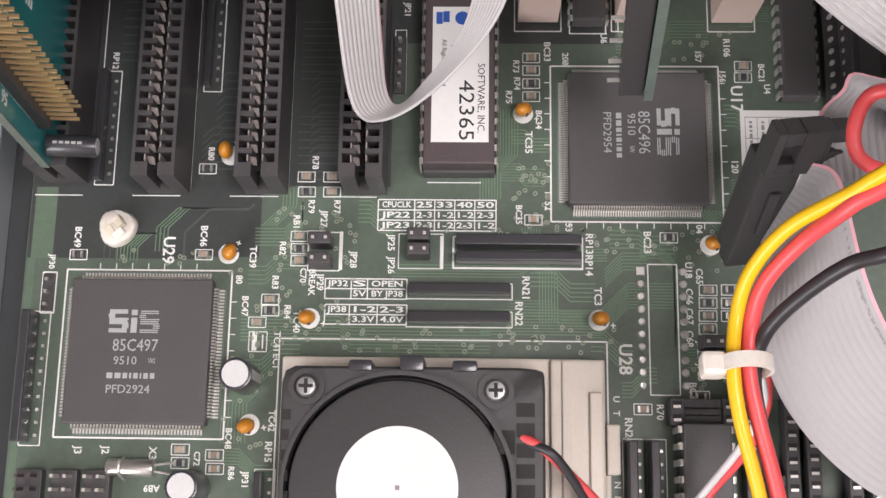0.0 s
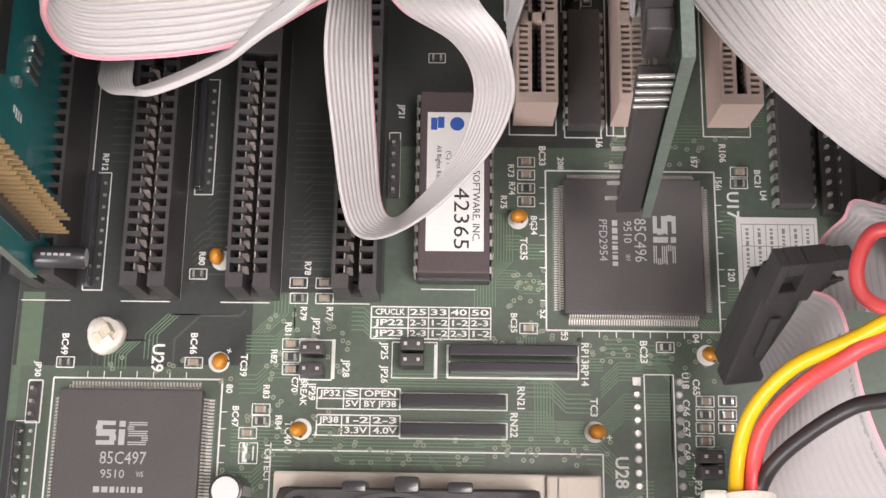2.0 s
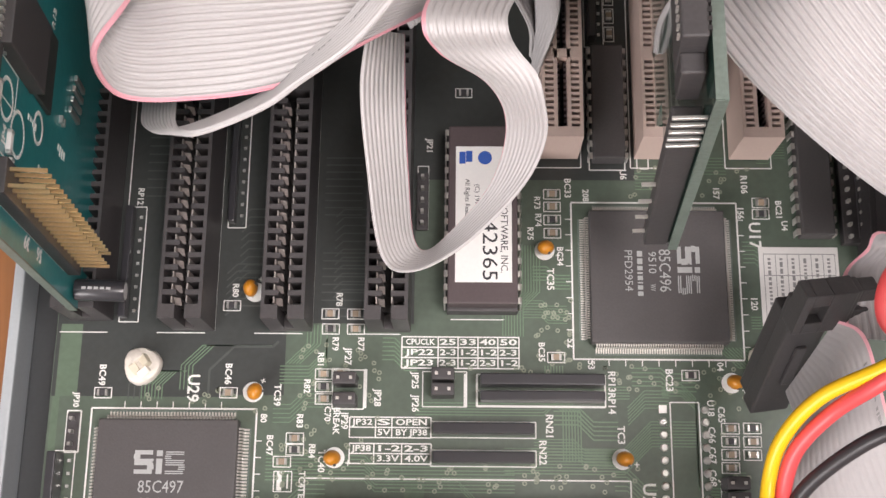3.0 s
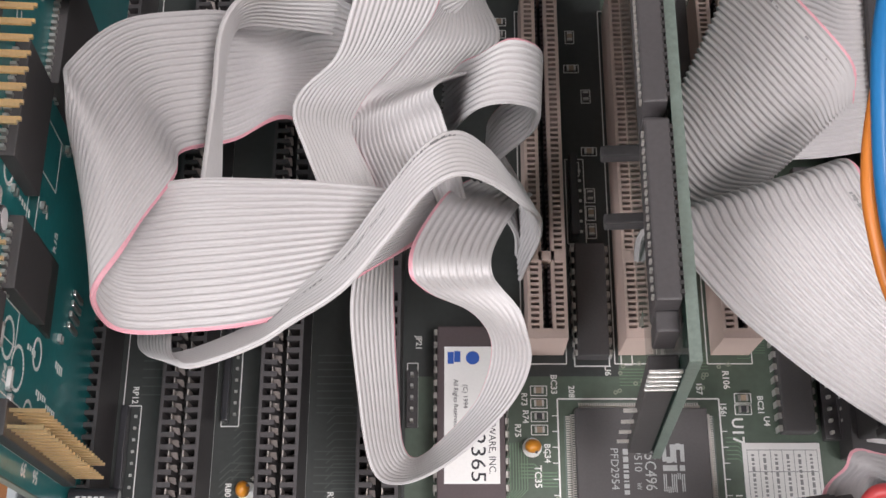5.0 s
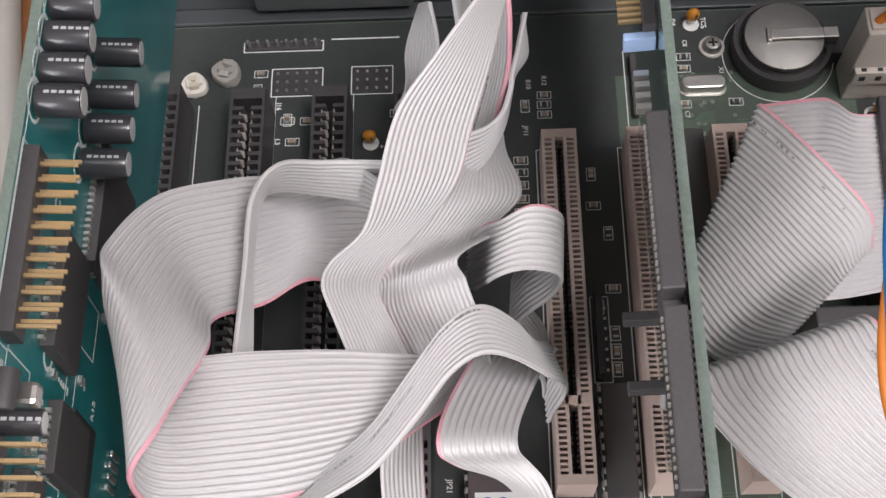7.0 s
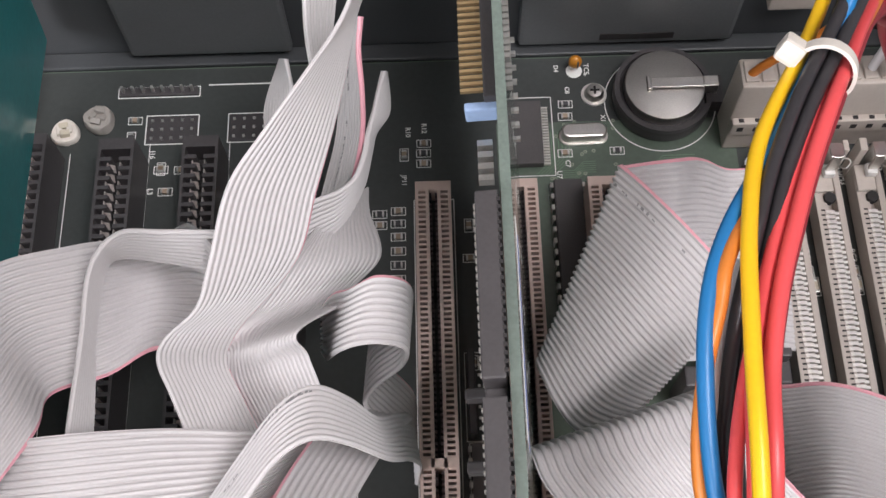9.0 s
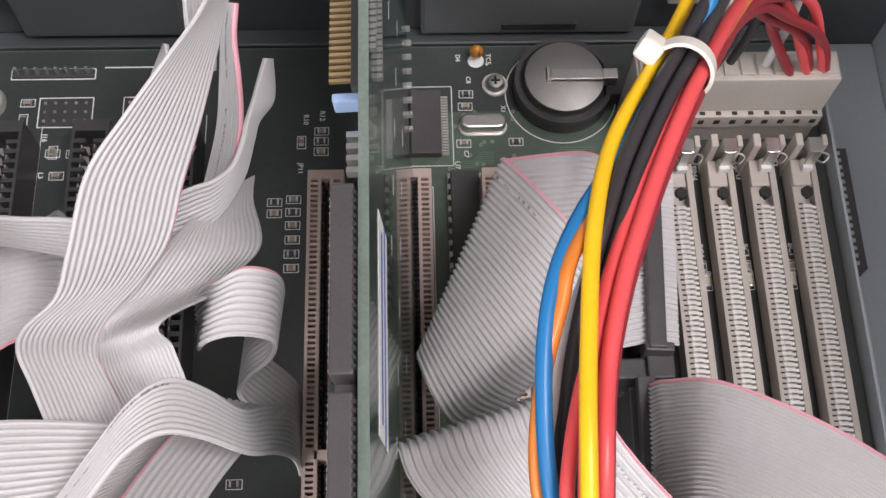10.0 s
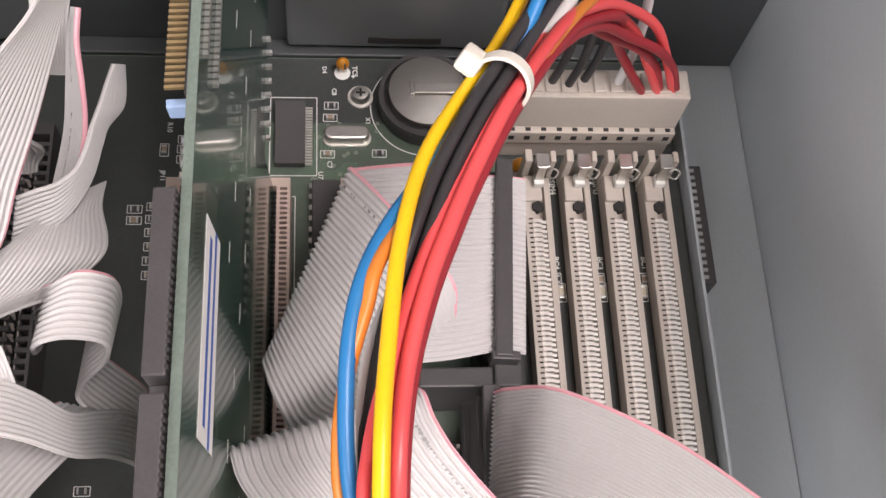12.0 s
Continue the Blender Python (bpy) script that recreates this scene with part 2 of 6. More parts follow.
def tube(points, radius, steps=8, n=10):
    """A round wire through the points."""
    bm = bmesh.new()
    path = [Vector(q) for q in spline(points, steps)]
    ahead = (path[1] - path[0]).normalized()
    side = ahead.orthogonal().normalized()
    rings = []
    for i, p in enumerate(path):
        t = (path[min(i + 1, len(path) - 1)] - path[max(i - 1, 0)]).normalized()
        side = (side - t * side.dot(t)).normalized()
        up = t.cross(side)
        rings.append([bm.verts.new(p + (side * math.cos(2 * math.pi * k / n) + up * math.sin(2 * math.pi * k / n)) * radius) for k in range(n)])
    for a, b in zip(rings, rings[1:]):
        for k in range(n):
            bm.faces.new((a[k], a[(k + 1) % n], b[(k + 1) % n], b[k]))
    bm.faces.new(list(reversed(rings[0])))
    bm.faces.new(rings[-1])
    return bm


def lettering(words, x, y, z, size, material, parent, name="lettering", turn=0.0, width=0.0, m=None, thick=0.02):
    """Flat raised words with the built-in font; x, y is the middle of the line, size the capital height, all in millimetres."""
    cu = bpy.data.curves.new(name, "FONT")
    cu.body, cu.size, cu.align_x, cu.align_y, cu.extrude, cu.resolution_u = words, size * 1.37 * MM, "CENTER", "CENTER", thick * MM, 2
    cu.offset = 0.03 * size * MM if material is INK else 0.0
    ob = bpy.data.objects.new(name, cu)
    me = bpy.data.meshes.new_from_object(ob)
    bpy.data.objects.remove(ob)
    bpy.data.curves.remove(cu)
    me.name = name
    me.materials.append(material)
    if width:
        xs = [v.co.x for v in me.vertices]
        k = width * MM / max(1e-6, max(xs) - min(xs))
        me.transform(Matrix.Diagonal((k, 1, 1, 1)))
    me.transform((m if m is not None else Matrix()) @ pose(x * MM, y * MM, z * MM, 0, 0, turn))
    o = new(name, me)
    o.parent = parent
    return o

# ---- room and case ----
single("desk", box(bmesh.new(), -700, 700, -700, 700, -50, -28, 2), WOOD, "varnished brown wooden desk top under the open case", "desk", kind="structure")
single("floor", box(bmesh.new(), -2000, 2000, -2000, 2000, -800, -780), CASE_DARK, "dark room floor far below the desk", "floor", kind="structure")
single("ceiling", box(bmesh.new(), -2000, 2000, -2000, 2000, 1600, 1650), WALL_PAINT, "plain white ceiling", "ceiling", kind="structure")
for wall_name, row in {"wall_north": (-2000, 2000, 2000, 2100, -780, 1600), "wall_west": (-2100, -2000, -2000, 2000, -780, 1600), "wall_east": (2000, 2100, -2000, 2000, -780, 1600), "wall_south": (-2000, 2000, -2100, -2000, -780, 1600)}.items():
    single(wall_name, box(bmesh.new(), *row), WALL_PAINT, "plain painted room wall", "wall", kind="structure")

case = thing("computer_case", "open blue-grey steel computer case around the motherboard", "computer case")
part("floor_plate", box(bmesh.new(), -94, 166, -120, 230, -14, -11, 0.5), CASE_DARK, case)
part("side_panel", box(bmesh.new(), 166, 168, -120, 232, -14, 150, 0.4), CASE_GREY, case, "smooth blue-grey steel side panel")
part("side_flange", box(bmesh.new(), 148.5, 165.9, -120, 229.9, -10.9, -9, 0.4), CASE_GREY, case)
part("board_lip", box(bmesh.new(), 143.5, 144.3, -60, 214, -10.9, 6, 0.2), CASE_GREY, case, "thin folded steel lip beside the board")
# Panel, lip and plates are coloured dark where little light reaches.
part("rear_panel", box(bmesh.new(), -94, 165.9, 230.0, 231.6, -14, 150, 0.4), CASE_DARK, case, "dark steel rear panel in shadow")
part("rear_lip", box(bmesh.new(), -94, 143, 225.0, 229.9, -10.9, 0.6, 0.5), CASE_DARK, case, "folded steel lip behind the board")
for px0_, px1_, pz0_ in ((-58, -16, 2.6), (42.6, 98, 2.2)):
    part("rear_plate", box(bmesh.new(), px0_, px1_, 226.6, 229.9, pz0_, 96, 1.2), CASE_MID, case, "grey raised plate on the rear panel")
# Thin dark box on the plate for the shade of a slot.
part("rear_slot", box(bmesh.new(), 63.5, 82.5, 226.3, 226.55, 4.6, 7.0), RECESS_SHADE, case, "narrow dark slot in the rear plate")
part("rear_bracket", box(bmesh.new(), 104, 116, 225.6, 229.9, 16, 30, 0.8), SIMM_BEIGE, case, "pale bracket above the power plug")
part("rail", box(bmesh.new(), -96.5, -94.1, -120, 230, -14, -3, 0.6), CASE_GREY, case)

# ---- motherboard ----
board = thing("motherboard", "dark green motherboard with white silkscreen and copper traces", "motherboard")
part("circuit_board", box(bmesh.new(), -85, 143.3, -60, 224.6, -1.6, 0, 0.2), PCB, board)
# Darker mask between the expansion slots and behind them, shade put in its colour.
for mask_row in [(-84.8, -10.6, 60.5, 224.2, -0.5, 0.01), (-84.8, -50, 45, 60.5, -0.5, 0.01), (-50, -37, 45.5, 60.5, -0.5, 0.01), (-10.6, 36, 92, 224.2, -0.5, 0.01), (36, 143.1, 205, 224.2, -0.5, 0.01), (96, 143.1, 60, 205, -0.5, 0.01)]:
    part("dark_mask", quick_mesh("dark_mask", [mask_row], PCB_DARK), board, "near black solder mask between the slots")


def outline(x0, x1, y0, y1, w=0.25, z=0.03):
    return [(x0, x1, y0 - w / 2, y0 + w / 2, 0, z), (x0, x1, y1 - w / 2, y1 + w / 2, 0, z), (x0 - w / 2, x0 + w / 2, y0, y1, 0, z + 0.004), (x1 - w / 2, x1 + w / 2, y0, y1, 0, z + 0.004)]


def printed(name, rows, material=INK):
    part(name, quick_mesh(name, rows, material), board)


# ---- integrated circuits ----
def flat_pack(name, x0, x1, y0, y1, leads, label, pitch, dot):
    t = thing(name, label, "chip", ((x0 + x1) / 2, (y0 + y1) / 2, 0))
    w, h = (x1 - x0) / 2, (y1 - y0) / 2
    bm = bmesh.new()
    box(bm, -w, w, -h, h, 0.5, 3.7, 0.35)
    disc(bm, *dot, 3.6, 3.72, 1.0, n=20)
    part("body", bm, CHIP, t)
    rows = []
    for i in range(leads):
        a = (i - (leads - 1) / 2) * pitch
        q = pitch * 0.27
        for s in (-1, 1):
            for lo, hi, z0, z1 in ((0.0, 0.7, 1.7, 1.95), (0.55, 0.85, 0.1, 1.95), (0.75, 1.75, 0.05, 0.25)):
                xa, xb = sorted((s * (w + lo), s * (w + hi)))
                ya, yb = sorted((s * (h + lo), s * (h + hi)))
                rows += [(xa, xb, a - q, a + q, z0, z1), (a - q, a + q, ya, yb, z0, z1)]
    part("lead_comb", quick_mesh("lead_comb", rows, TIN), t, "fine tinned gull-wing leads")
    part("solder_pad", quick_mesh("solder_pad", [(-w - 2.1, -w - 0.9, -leads * pitch / 2, leads * pitch / 2, 0, 0.04), (w + 0.9, w + 2.1, -leads * pitch / 2, leads * pitch / 2, 0, 0.04), (-leads * pitch / 2, leads * pitch / 2, -h - 2.1, -h - 0.9, 0, 0.04), (-leads * pitch / 2, leads * pitch / 2, h + 0.9, h + 2.1, 0, 0.04)], FIBRE), t)
    return t, w, h


def maker_mark(t, x, y, turn):
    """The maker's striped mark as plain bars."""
    rows = []
    for ox, solid in ((-3.2, True), (3.0, False)):
        for i in range(11):
            v = -2.1 + 0.42 * i
            spans = [(-1.9, 1.7)] if i in (0, 1, 5, 9, 10) else ([(0.7, 2.0)] if i < 5 else [(-2.1, -0.8)])
            if i in (4, 6):
                spans = [(-1.9, 1.9)]
            rows += [(ox + p, ox + q, v, v + (0.43 if solid else 0.22), 0, 0.05) for p, q in spans]
    rows += [(-0.75, 0.45, -2.1, 0.9, 0, 0.05), (-0.75, 0.45, 1.4, 2.5, 0, 0.05)]
    ob = part("print_mark", quick_mesh("print_mark", rows, CHIP_INK), t, "pale striped maker's mark")
    ob.matrix_local = pose(x * MM, y * MM, 3.74 * MM, 0, 0, turn)


def print_bars(t, dx, dy, turn, widths):
    """A line of small print as bars."""
    x, rows = -sum(widths) / 2 - 0.2 * len(widths), []
    for w in widths:
        rows.append((x, x + w, -0.55, 0.55, 0, 0.03))
        x += w + 0.4
    ob = part("print_line", quick_mesh("print_line", rows, CHIP_INK), t)
    ob.matrix_local = pose(dx * MM, dy * MM, 3.74 * MM, 0, 0, turn)


south, sw, sh = flat_pack("controller_chip", -73.4, -45.3, 11.3, 40.1, 40, "square black controller chip with grey print and fine leads", 0.65, (11.8, -12.6))
maker_mark(south, -1.0, 5.6, 0)
for words, dx, dy, size, width in (("85C497", -0.6, 0.9, 2.5, 9.0), ("9510", -2.4, -2.1, 1.7, 4.6), ("WS", 2.9, -2.1, 1.1, 1.4), ("PFD2924", -1.5, -7.7, 1.7, 8.6)):
    lettering(words, dx, dy, 3.75, size, CHIP_INK, south, width=width)
print_bars(south, -0.9, -5.0, 0, (1.2, 1.2, 0.9, 0.4, 0.9, 0.3, 0.9, 0.9))
north, nw, nh = flat_pack("controller_chip", 25.7, 53.7, 56.3, 84.3, 52, "square black controller chip with sideways grey print", 0.5, (-12.4, -12.4))
maker_mark(north, 6.0, 1.0, -90)
for words, dx, dy, size, width in (("85C496", 1.2, 1.0, 2.5, 9.0), ("9510", -1.3, 2.7, 1.7, 4.6), ("WV", -1.3, -2.6, 1.1, 1.4), ("PFD2954", -6.2, 1.0, 1.7, 8.6)):
    lettering(words, dx, dy, 3.75, size, CHIP_INK, north, width=width, turn=-90)
print_bars(north, -3.8, 0.2, -90, (1.2, 1.2, 0.9, 0.4, 0.9, 0.3, 0.9, 0.9))
for frame_row in ((-76.1, -42.3, 8.8, 42.6), (22.3, 57.2, 53.4, 87.0)):
    printed("chip_outline", outline(*frame_row, 0.35))
for tick_rows in ([(-76.1 + 3.3 * i, -75.9 + 3.3 * i, 42.6, 44.0, 0, 0.03) for i in range(2, 9)] + [(-42.3, -41.0, 13 + 3.3 * i, 13.2 + 3.3 * i, 0, 0.03) for i in range(8)],
                  [(57.2, 58.5, 56 + 3.4 * i, 56.2 + 3.4 * i, 0, 0.03) for i in range(9)] + [(21.0, 22.3, 56 + 3.4 * i, 56.2 + 3.4 * i, 0, 0.03) for i in range(9)] + [(26 + 3.4 * i, 26.2 + 3.4 * i, 52.0, 53.4, 0, 0.03) for i in range(9)]):
    tagged(part("lead_ticks", quick_mesh("lead_ticks", tick_rows, INK), board), kind="stuff")


def dip_chip(name, x0, x1, y0, y1, top, label, material=CHIP, socket=0.0, pins=14, group=""):
    """A dual in-line chip along y, on a socket where it has one."""
    t = thing(name, label, "chip", ((x0 + x1) / 2, (y0 + y1) / 2, 0), group)
    w, h = (x1 - x0) / 2, (y1 - y0) / 2
    if socket:
        part("socket", boxes([(-w + 0.4, w - 0.4, -h - 0.6, h + 0.6, 0.2, socket)], 0.3), BLACK, t, "black chip socket")
    part("body", boxes([(-w + 0.6, w - 0.6, -h, h, socket + 0.4, top)], 0.35), material, t)
    pitch = (2 * h - 2.0) / (pins - 1)
    rows = []
    for i in range(pins):
        a = -h + 1.0 + pitch * i
        for s in (-1, 1):
            xa, xb = sorted((s * (w - 0.7), s * (w + 0.15)))
            xc, xd = sorted((s * (w - 0.1), s * (w + 0.2)))
            rows += [(xa, xb, a - 0.65, a + 0.65, top - 1.6, top - 1.35), (xc, xd, a - 0.6, a + 0.6, 0.1, top - 1.35)]
    part("pin_comb", quick_mesh("pin_comb", rows, TIN), t, "two rows of tinned pins")
    return t


bios = dip_chip("bios_chip", -4.2, 11.2, 63.0, 101.0, 8.6, "dark brown socketed memory chip with a white paper label", CERAMIC, 4.2, 14)
label_part = part("paper_label", box(bmesh.new(), -5.6, 5.9, -14.6, 14.4, 8.62, 8.72, 0.04), PAPER, bios, "white paper label with black print")
for words, dx, dy, size, width in (("SOFTWARE, INC.", 4.3, -5.3, 1.5, 14.6), ("(C) 1994", -1.2, 3.6, 1.0, 5.0), ("All Rights Reserved", -3.2, 2.2, 1.0, 10.0), ("42365", 1.3, -8.0, 3.2, 12.6)):
    lettering(words, dx, dy, 8.75, size, PRINT, bios, turn=-90, width=width)
part("blue_mark", disc(boxes([(-4.9, -3.6, 10.6, 13.2, 8.72, 8.76), (-3.5, -2.2, 11.0, 13.4, 8.72, 8.76)]), 0.4, 11.9, 8.72, 8.77, 1.45, n=24), BLUE_PRINT, bios, "blue printed mark")
printed("socket_outline", [(-3, 8, 61.4, 61.6, 0, 0.03)] + outline(-10.3, -8.0, 80.8, 95.0, 0.2))

# ---- expansion slots ----
def isa_slot(x, y0, y1, label):
    t = thing("isa_slot", label, "slot", (x, y0, 0), "black expansion slots")
    L = y1 - y0
    part("body", boxes([(-4.3, 4.3, 0.2, L, 0.2, 4.0), (-4.3, -3.6, 0.2, L, 4, 13.6), (3.6, 4.3, 0.2, L, 4, 13.6), (-3.6, -1.0, 0.2, 3, 4, 13.6), (1.0, 3.6, 0.2, 3, 4, 13.6), (-3.6, 3.6, L - 3, L, 4, 13.6), (-3.6, 3.6, 48.5, 54.5, 4, 13.6)]), SLOT_BLACK, t)
    rows, tongue, blade = [], [], []
    for i in range(int((L - 8) / 2.54)):
        a = 4.2 + 2.54 * i
        if 47 < a < 55:
            continue
        rows += [(-3.6, -0.9, a + 0.75, a + 1.75, 4, 13.5), (0.9, 3.6, a + 0.75, a + 1.75, 4, 13.5)]
        tongue.append((-1.65, -0.45, a - 0.75, a + 0.45, 10.0, 12.0, 0.3))
        blade += [(0.95, 1.2, a - 0.6, a + 0.65, 8.5, 12.9), (-2.1, -1.85, a - 0.7, a + 0.6, 8.5, 12.6)]
    part("rib_comb", quick_mesh("rib_comb", rows, SLOT_BLACK), t)
    part("contact_comb", slant_mesh("contact_comb", tongue, SPRING), t, "shiny slanted spring contacts")
    part("contact_comb", quick_mesh("contact_comb", blade, SPRING), t, "thin contact blades")
    # Dark filler that gives the groove its inner shade.
    part("cavity", quick_mesh("cavity", [(-3.55, 3.55, 3.1, L - 3.1, 4.0, 7.0)], RECESS_SHADE), t)
    return t


for ix in (-56.2, -35.9, -15.55):
    isa_slot(ix, 58.5, 196.5, "long black expansion slot with shiny contacts")
isa_slot(-77.6, 60.5, 198.5, "long black expansion slot holding the teal card")
printed("slot_line", [(-52.1 + 20.3 * i, -51.9 + 20.3 * i, 58.9, 205, 0, 0.03) for i in range(3)] + [(-72.2, -72.0, 61, 200, 0, 0.03)] + [(-64 + 20.3 * i, -54 + 20.3 * i, 58.2, 58.4, 0, 0.03) for i in range(-1, 3)])


def pci_slot(x, y0=96.6, y1=182.0):
    t = thing("pci_slot", "cream plastic expansion slot with two rows of contacts", "slot", (x, y0, 0), "cream expansion slots")
    L = y1 - y0
    rows = [(-4.2, 4.2, 0, L, 0.6, 5), (-4.2, -3.5, 0, L, 5, 14.2), (3.5, 4.2, 0, L, 5, 14.2), (-1.75, -1.0, 2.2, L - 2.2, 5, 14.2), (1.0, 1.75, 2.2, L - 2.2, 5, 14.2), (-3.5, 3.5, 0, 2.2, 5, 14.2), (-3.5, 3.5, L - 2.2, L, 5, 14.2), (-3.5, 3.5, 17.4, 19.4, 5, 14.2)]
    part("body", boxes(rows[:1]), CREAM, t)
    for k, row in enumerate(rows[1:]):
        part("groove_wall" if 1 < k < 4 else "side_wall" if k < 2 else "end_wall", boxes([row]), CREAM, t)
    ribs, pins = [], []
    k = 0
    while 2.2 + 1.27 * k < L - 3.0:
        a = 2.2 + 1.27 * k
        k += 1
        ribs += [(-3.5, -1.75, a + 0.72, a + 1.27, 5, 14.1), (1.75, 3.5, a + 0.72, a + 1.27, 5, 14.1)]
        pins += [(-0.95, -0.4, a + 0.2, a + 0.9, 9, 12.4), (0.4, 0.95, a + 0.2, a + 0.9, 9, 12.4)]
    part("rib_comb", quick_mesh("rib_comb", ribs, CREAM), t)
    part("contact_comb", quick_mesh("contact_comb", pins, CERAMIC), t, "dark contact springs in the groove")
    # Filler boxes put the shade of the grooves into colour.
    part("cavity", quick_mesh("cavity", [(-3.45, -1.8, 2.3, L - 2.3, 5.0, 9.5), (1.8, 3.45, 2.3, L - 2.3, 5.0, 9.5), (-0.95, 0.95, 2.3, 17.3, 5.0, 8.5), (-0.95, 0.95, 19.5, L - 2.3, 5.0, 8.5)], RECESS_SHADE), t)
    return t


for px0 in (19.7, 40.1, 60.3):
    pci_slot(px0)
printed("pci_outline", [r for c in (19.7, 40.1, 60.3) for r in outline(c - 4.9, c + 4.9, 94.8, 184)])

# ---- cpu, socket and cooler ----
zif = thing("cpu_socket", "off-white plastic processor socket with a side lever", "socket", (0, 0, 0))
part("body", boxes([(-30.2, 32.0, -40, 24.6, 0.2, 6.5), (21.5, 31.6, -40, 24.3, 6.5, 8.2)], 0.6), IVORY, zif)
part("cam_cover", boxes([(23.6, 25.4, -40, 24.0, 8.2, 8.9), (28.8, 31.2, -38, 18, 8.2, 9.4)], 0.3), IVORY, zif)
part("lever", boxes([(32.1, 34.6, 2.8, 12.2, 1, 7.5), (32.1, 33.3, -40, 3, 1, 3.2)], 0.4), IVORY, zif)
printed("socket_border", outline(-32.0, 33.2, -45, 28.9, 0.3))

fan = thing("cpu_fan", "black square processor fan with a white round sticker", "fan", (-4.0, -2.6, 0))
bm = bmesh.new()
box(bm, -24.0, 24.0, -24.0, 24.0, 6.8, 15.5, 1.2)
part("heatsink", bm, FAN_BLACK, fan)


def holed_plate(half, corner, cx, cy, r, z0, z1, n=96):
    """Square plate with rounded corners and a round hole."""
    bm = bmesh.new()
    loops = []
    for i in range(n):
        a = 2 * math.pi * i / n
        c, s = math.cos(a), math.sin(a)
        d = min((math.copysign(half, c) - cx) / c if abs(c) > 1e-6 else 1e9, (math.copysign(half, s) - cy) / s if abs(s) > 1e-6 else 1e9)
        x, y = cx + d * c, cy + d * s
        ex, ey = abs(x) - (half - corner), abs(y) - (half - corner)
        if ex > 0 and ey > 0:
            k = corner / math.hypot(ex, ey)
            x, y = math.copysign(half - corner + ex * k, x), math.copysign(half - corner + ey * k, y)
        e = 1 - 0.5 / half
        loops.append([bm.verts.new(v) for v in ((cx + r * c, cy + r * s, z0), (cx + r * c, cy + r * s, z1), (x * e, y * e, z1), (x, y, z1 - 0.5), (x, y, z0))])
    for p, q in zip(loops, loops[1:] + loops[:1]):
        for k in range(5):
            bm.faces.new((p[k], q[k], q[(k + 1) % 5], p[(k + 1) % 5]))
    bmesh.ops.recalc_face_normals(bm, faces=bm.faces)
    return bm


bm = holed_plate(23.8, 2.6, -2.4, 2.0, 20.4, 15.6, 20.0)
ring(bm, -2.4, 2.0, 15.6, 20.8, 21.0, 20.2, 72)
part("frame", bm, FAN_BLACK, fan, "black square fan frame", smooth=True)
for cx0, cx1, cy1, top in ((-11.8, -7.4, 25.0, 20.6), (-2.4, 2.0, 25.8, 21.8), (7.0, 11.6, 25.0, 20.8)):
    part("clip", box(bmesh.new(), cx0, cx1, 22.9, cy1, 12, top, 0.7), SLEEVE, fan, "glossy black spring clip", smooth=True)
part("screw_boss", ring(bmesh.new(), -19.2, 20.0, 19.9, 20.5, 3.3, 2.3, 32), FAN_BLACK, fan, smooth=True)
part("screw_boss", ring(bmesh.new(), 14.9, 19.6, 19.9, 20.5, 3.3, 2.3, 32), FAN_BLACK, fan, smooth=True)
# Near black boxes flush with the plate in place of real openings.
for i in range(9):
    part("side_slot", quick_mesh("side_slot", [(18.6, 21.9, 15.0 - 3.6 * i, 17.5 - 3.6 * i, 16.4, 20.05)], RECESS_SHADE), fan)
    part("side_slot", quick_mesh("side_slot", [(-23.4, -21.9 - 0.2 * (i % 2), 14.0 - 3.6 * i, 15.9 - 3.6 * i, 16.4, 20.05)], RECESS_SHADE), fan)
part("wire_notch", quick_mesh("wire_notch", [(14.6, 18.4, 8.4, 12.6, 16.4, 20.04)], RECESS_SHADE), fan)
bm = bmesh.new()
disc(bm, -2.4, 2.0, 15.8, 20.5, 19.8, 19.4, n=72, bevel=1.0)
part("rotor", bm, FAN_BLACK, fan, "black fan rotor", smooth=True)
part("sticker", disc(bmesh.new(), -2.4, 2.3, 20.51, 20.65, 10.8, n=64), PAPER, fan, "plain white round sticker")
part("centre_mark", disc(boxes([(-2.8, -2.0, 1.9, 2.7, 20.64, 20.68)]), -2.4, 2.3, 20.67, 20.7, 0.2, n=12), GREY_PRINT, fan)
for sx, sy in ((-19.2, 20.0), (14.9, 19.6)):
    screw = part("screw", disc(bmesh.new(), sx, sy, 20.0, 21.4, 2.1, 1.7, n=24, bevel=0.4), DULL_STEEL, fan, "cross-head steel screw", smooth=True)
    part("cross_slot", quick_mesh("cross_slot", [(sx - 1.3, sx + 1.3, sy - 0.32, sy + 0.32, 21.38, 21.46), (sx - 0.32, sx + 0.32, sy - 1.3, sy + 1.3, 21.38, 21.47)], RECESS_SHADE), screw)


# ---- ribbon cables ----
# Half the outline of one wire and the thin web beside it.
PROFILE = ((0, 0), (0.17, 0.0), (0.22, 0.5), (0.34, 0.88), (0.5, 1.0), (0.66, 0.88), (0.78, 0.5), (0.83, 0.0))


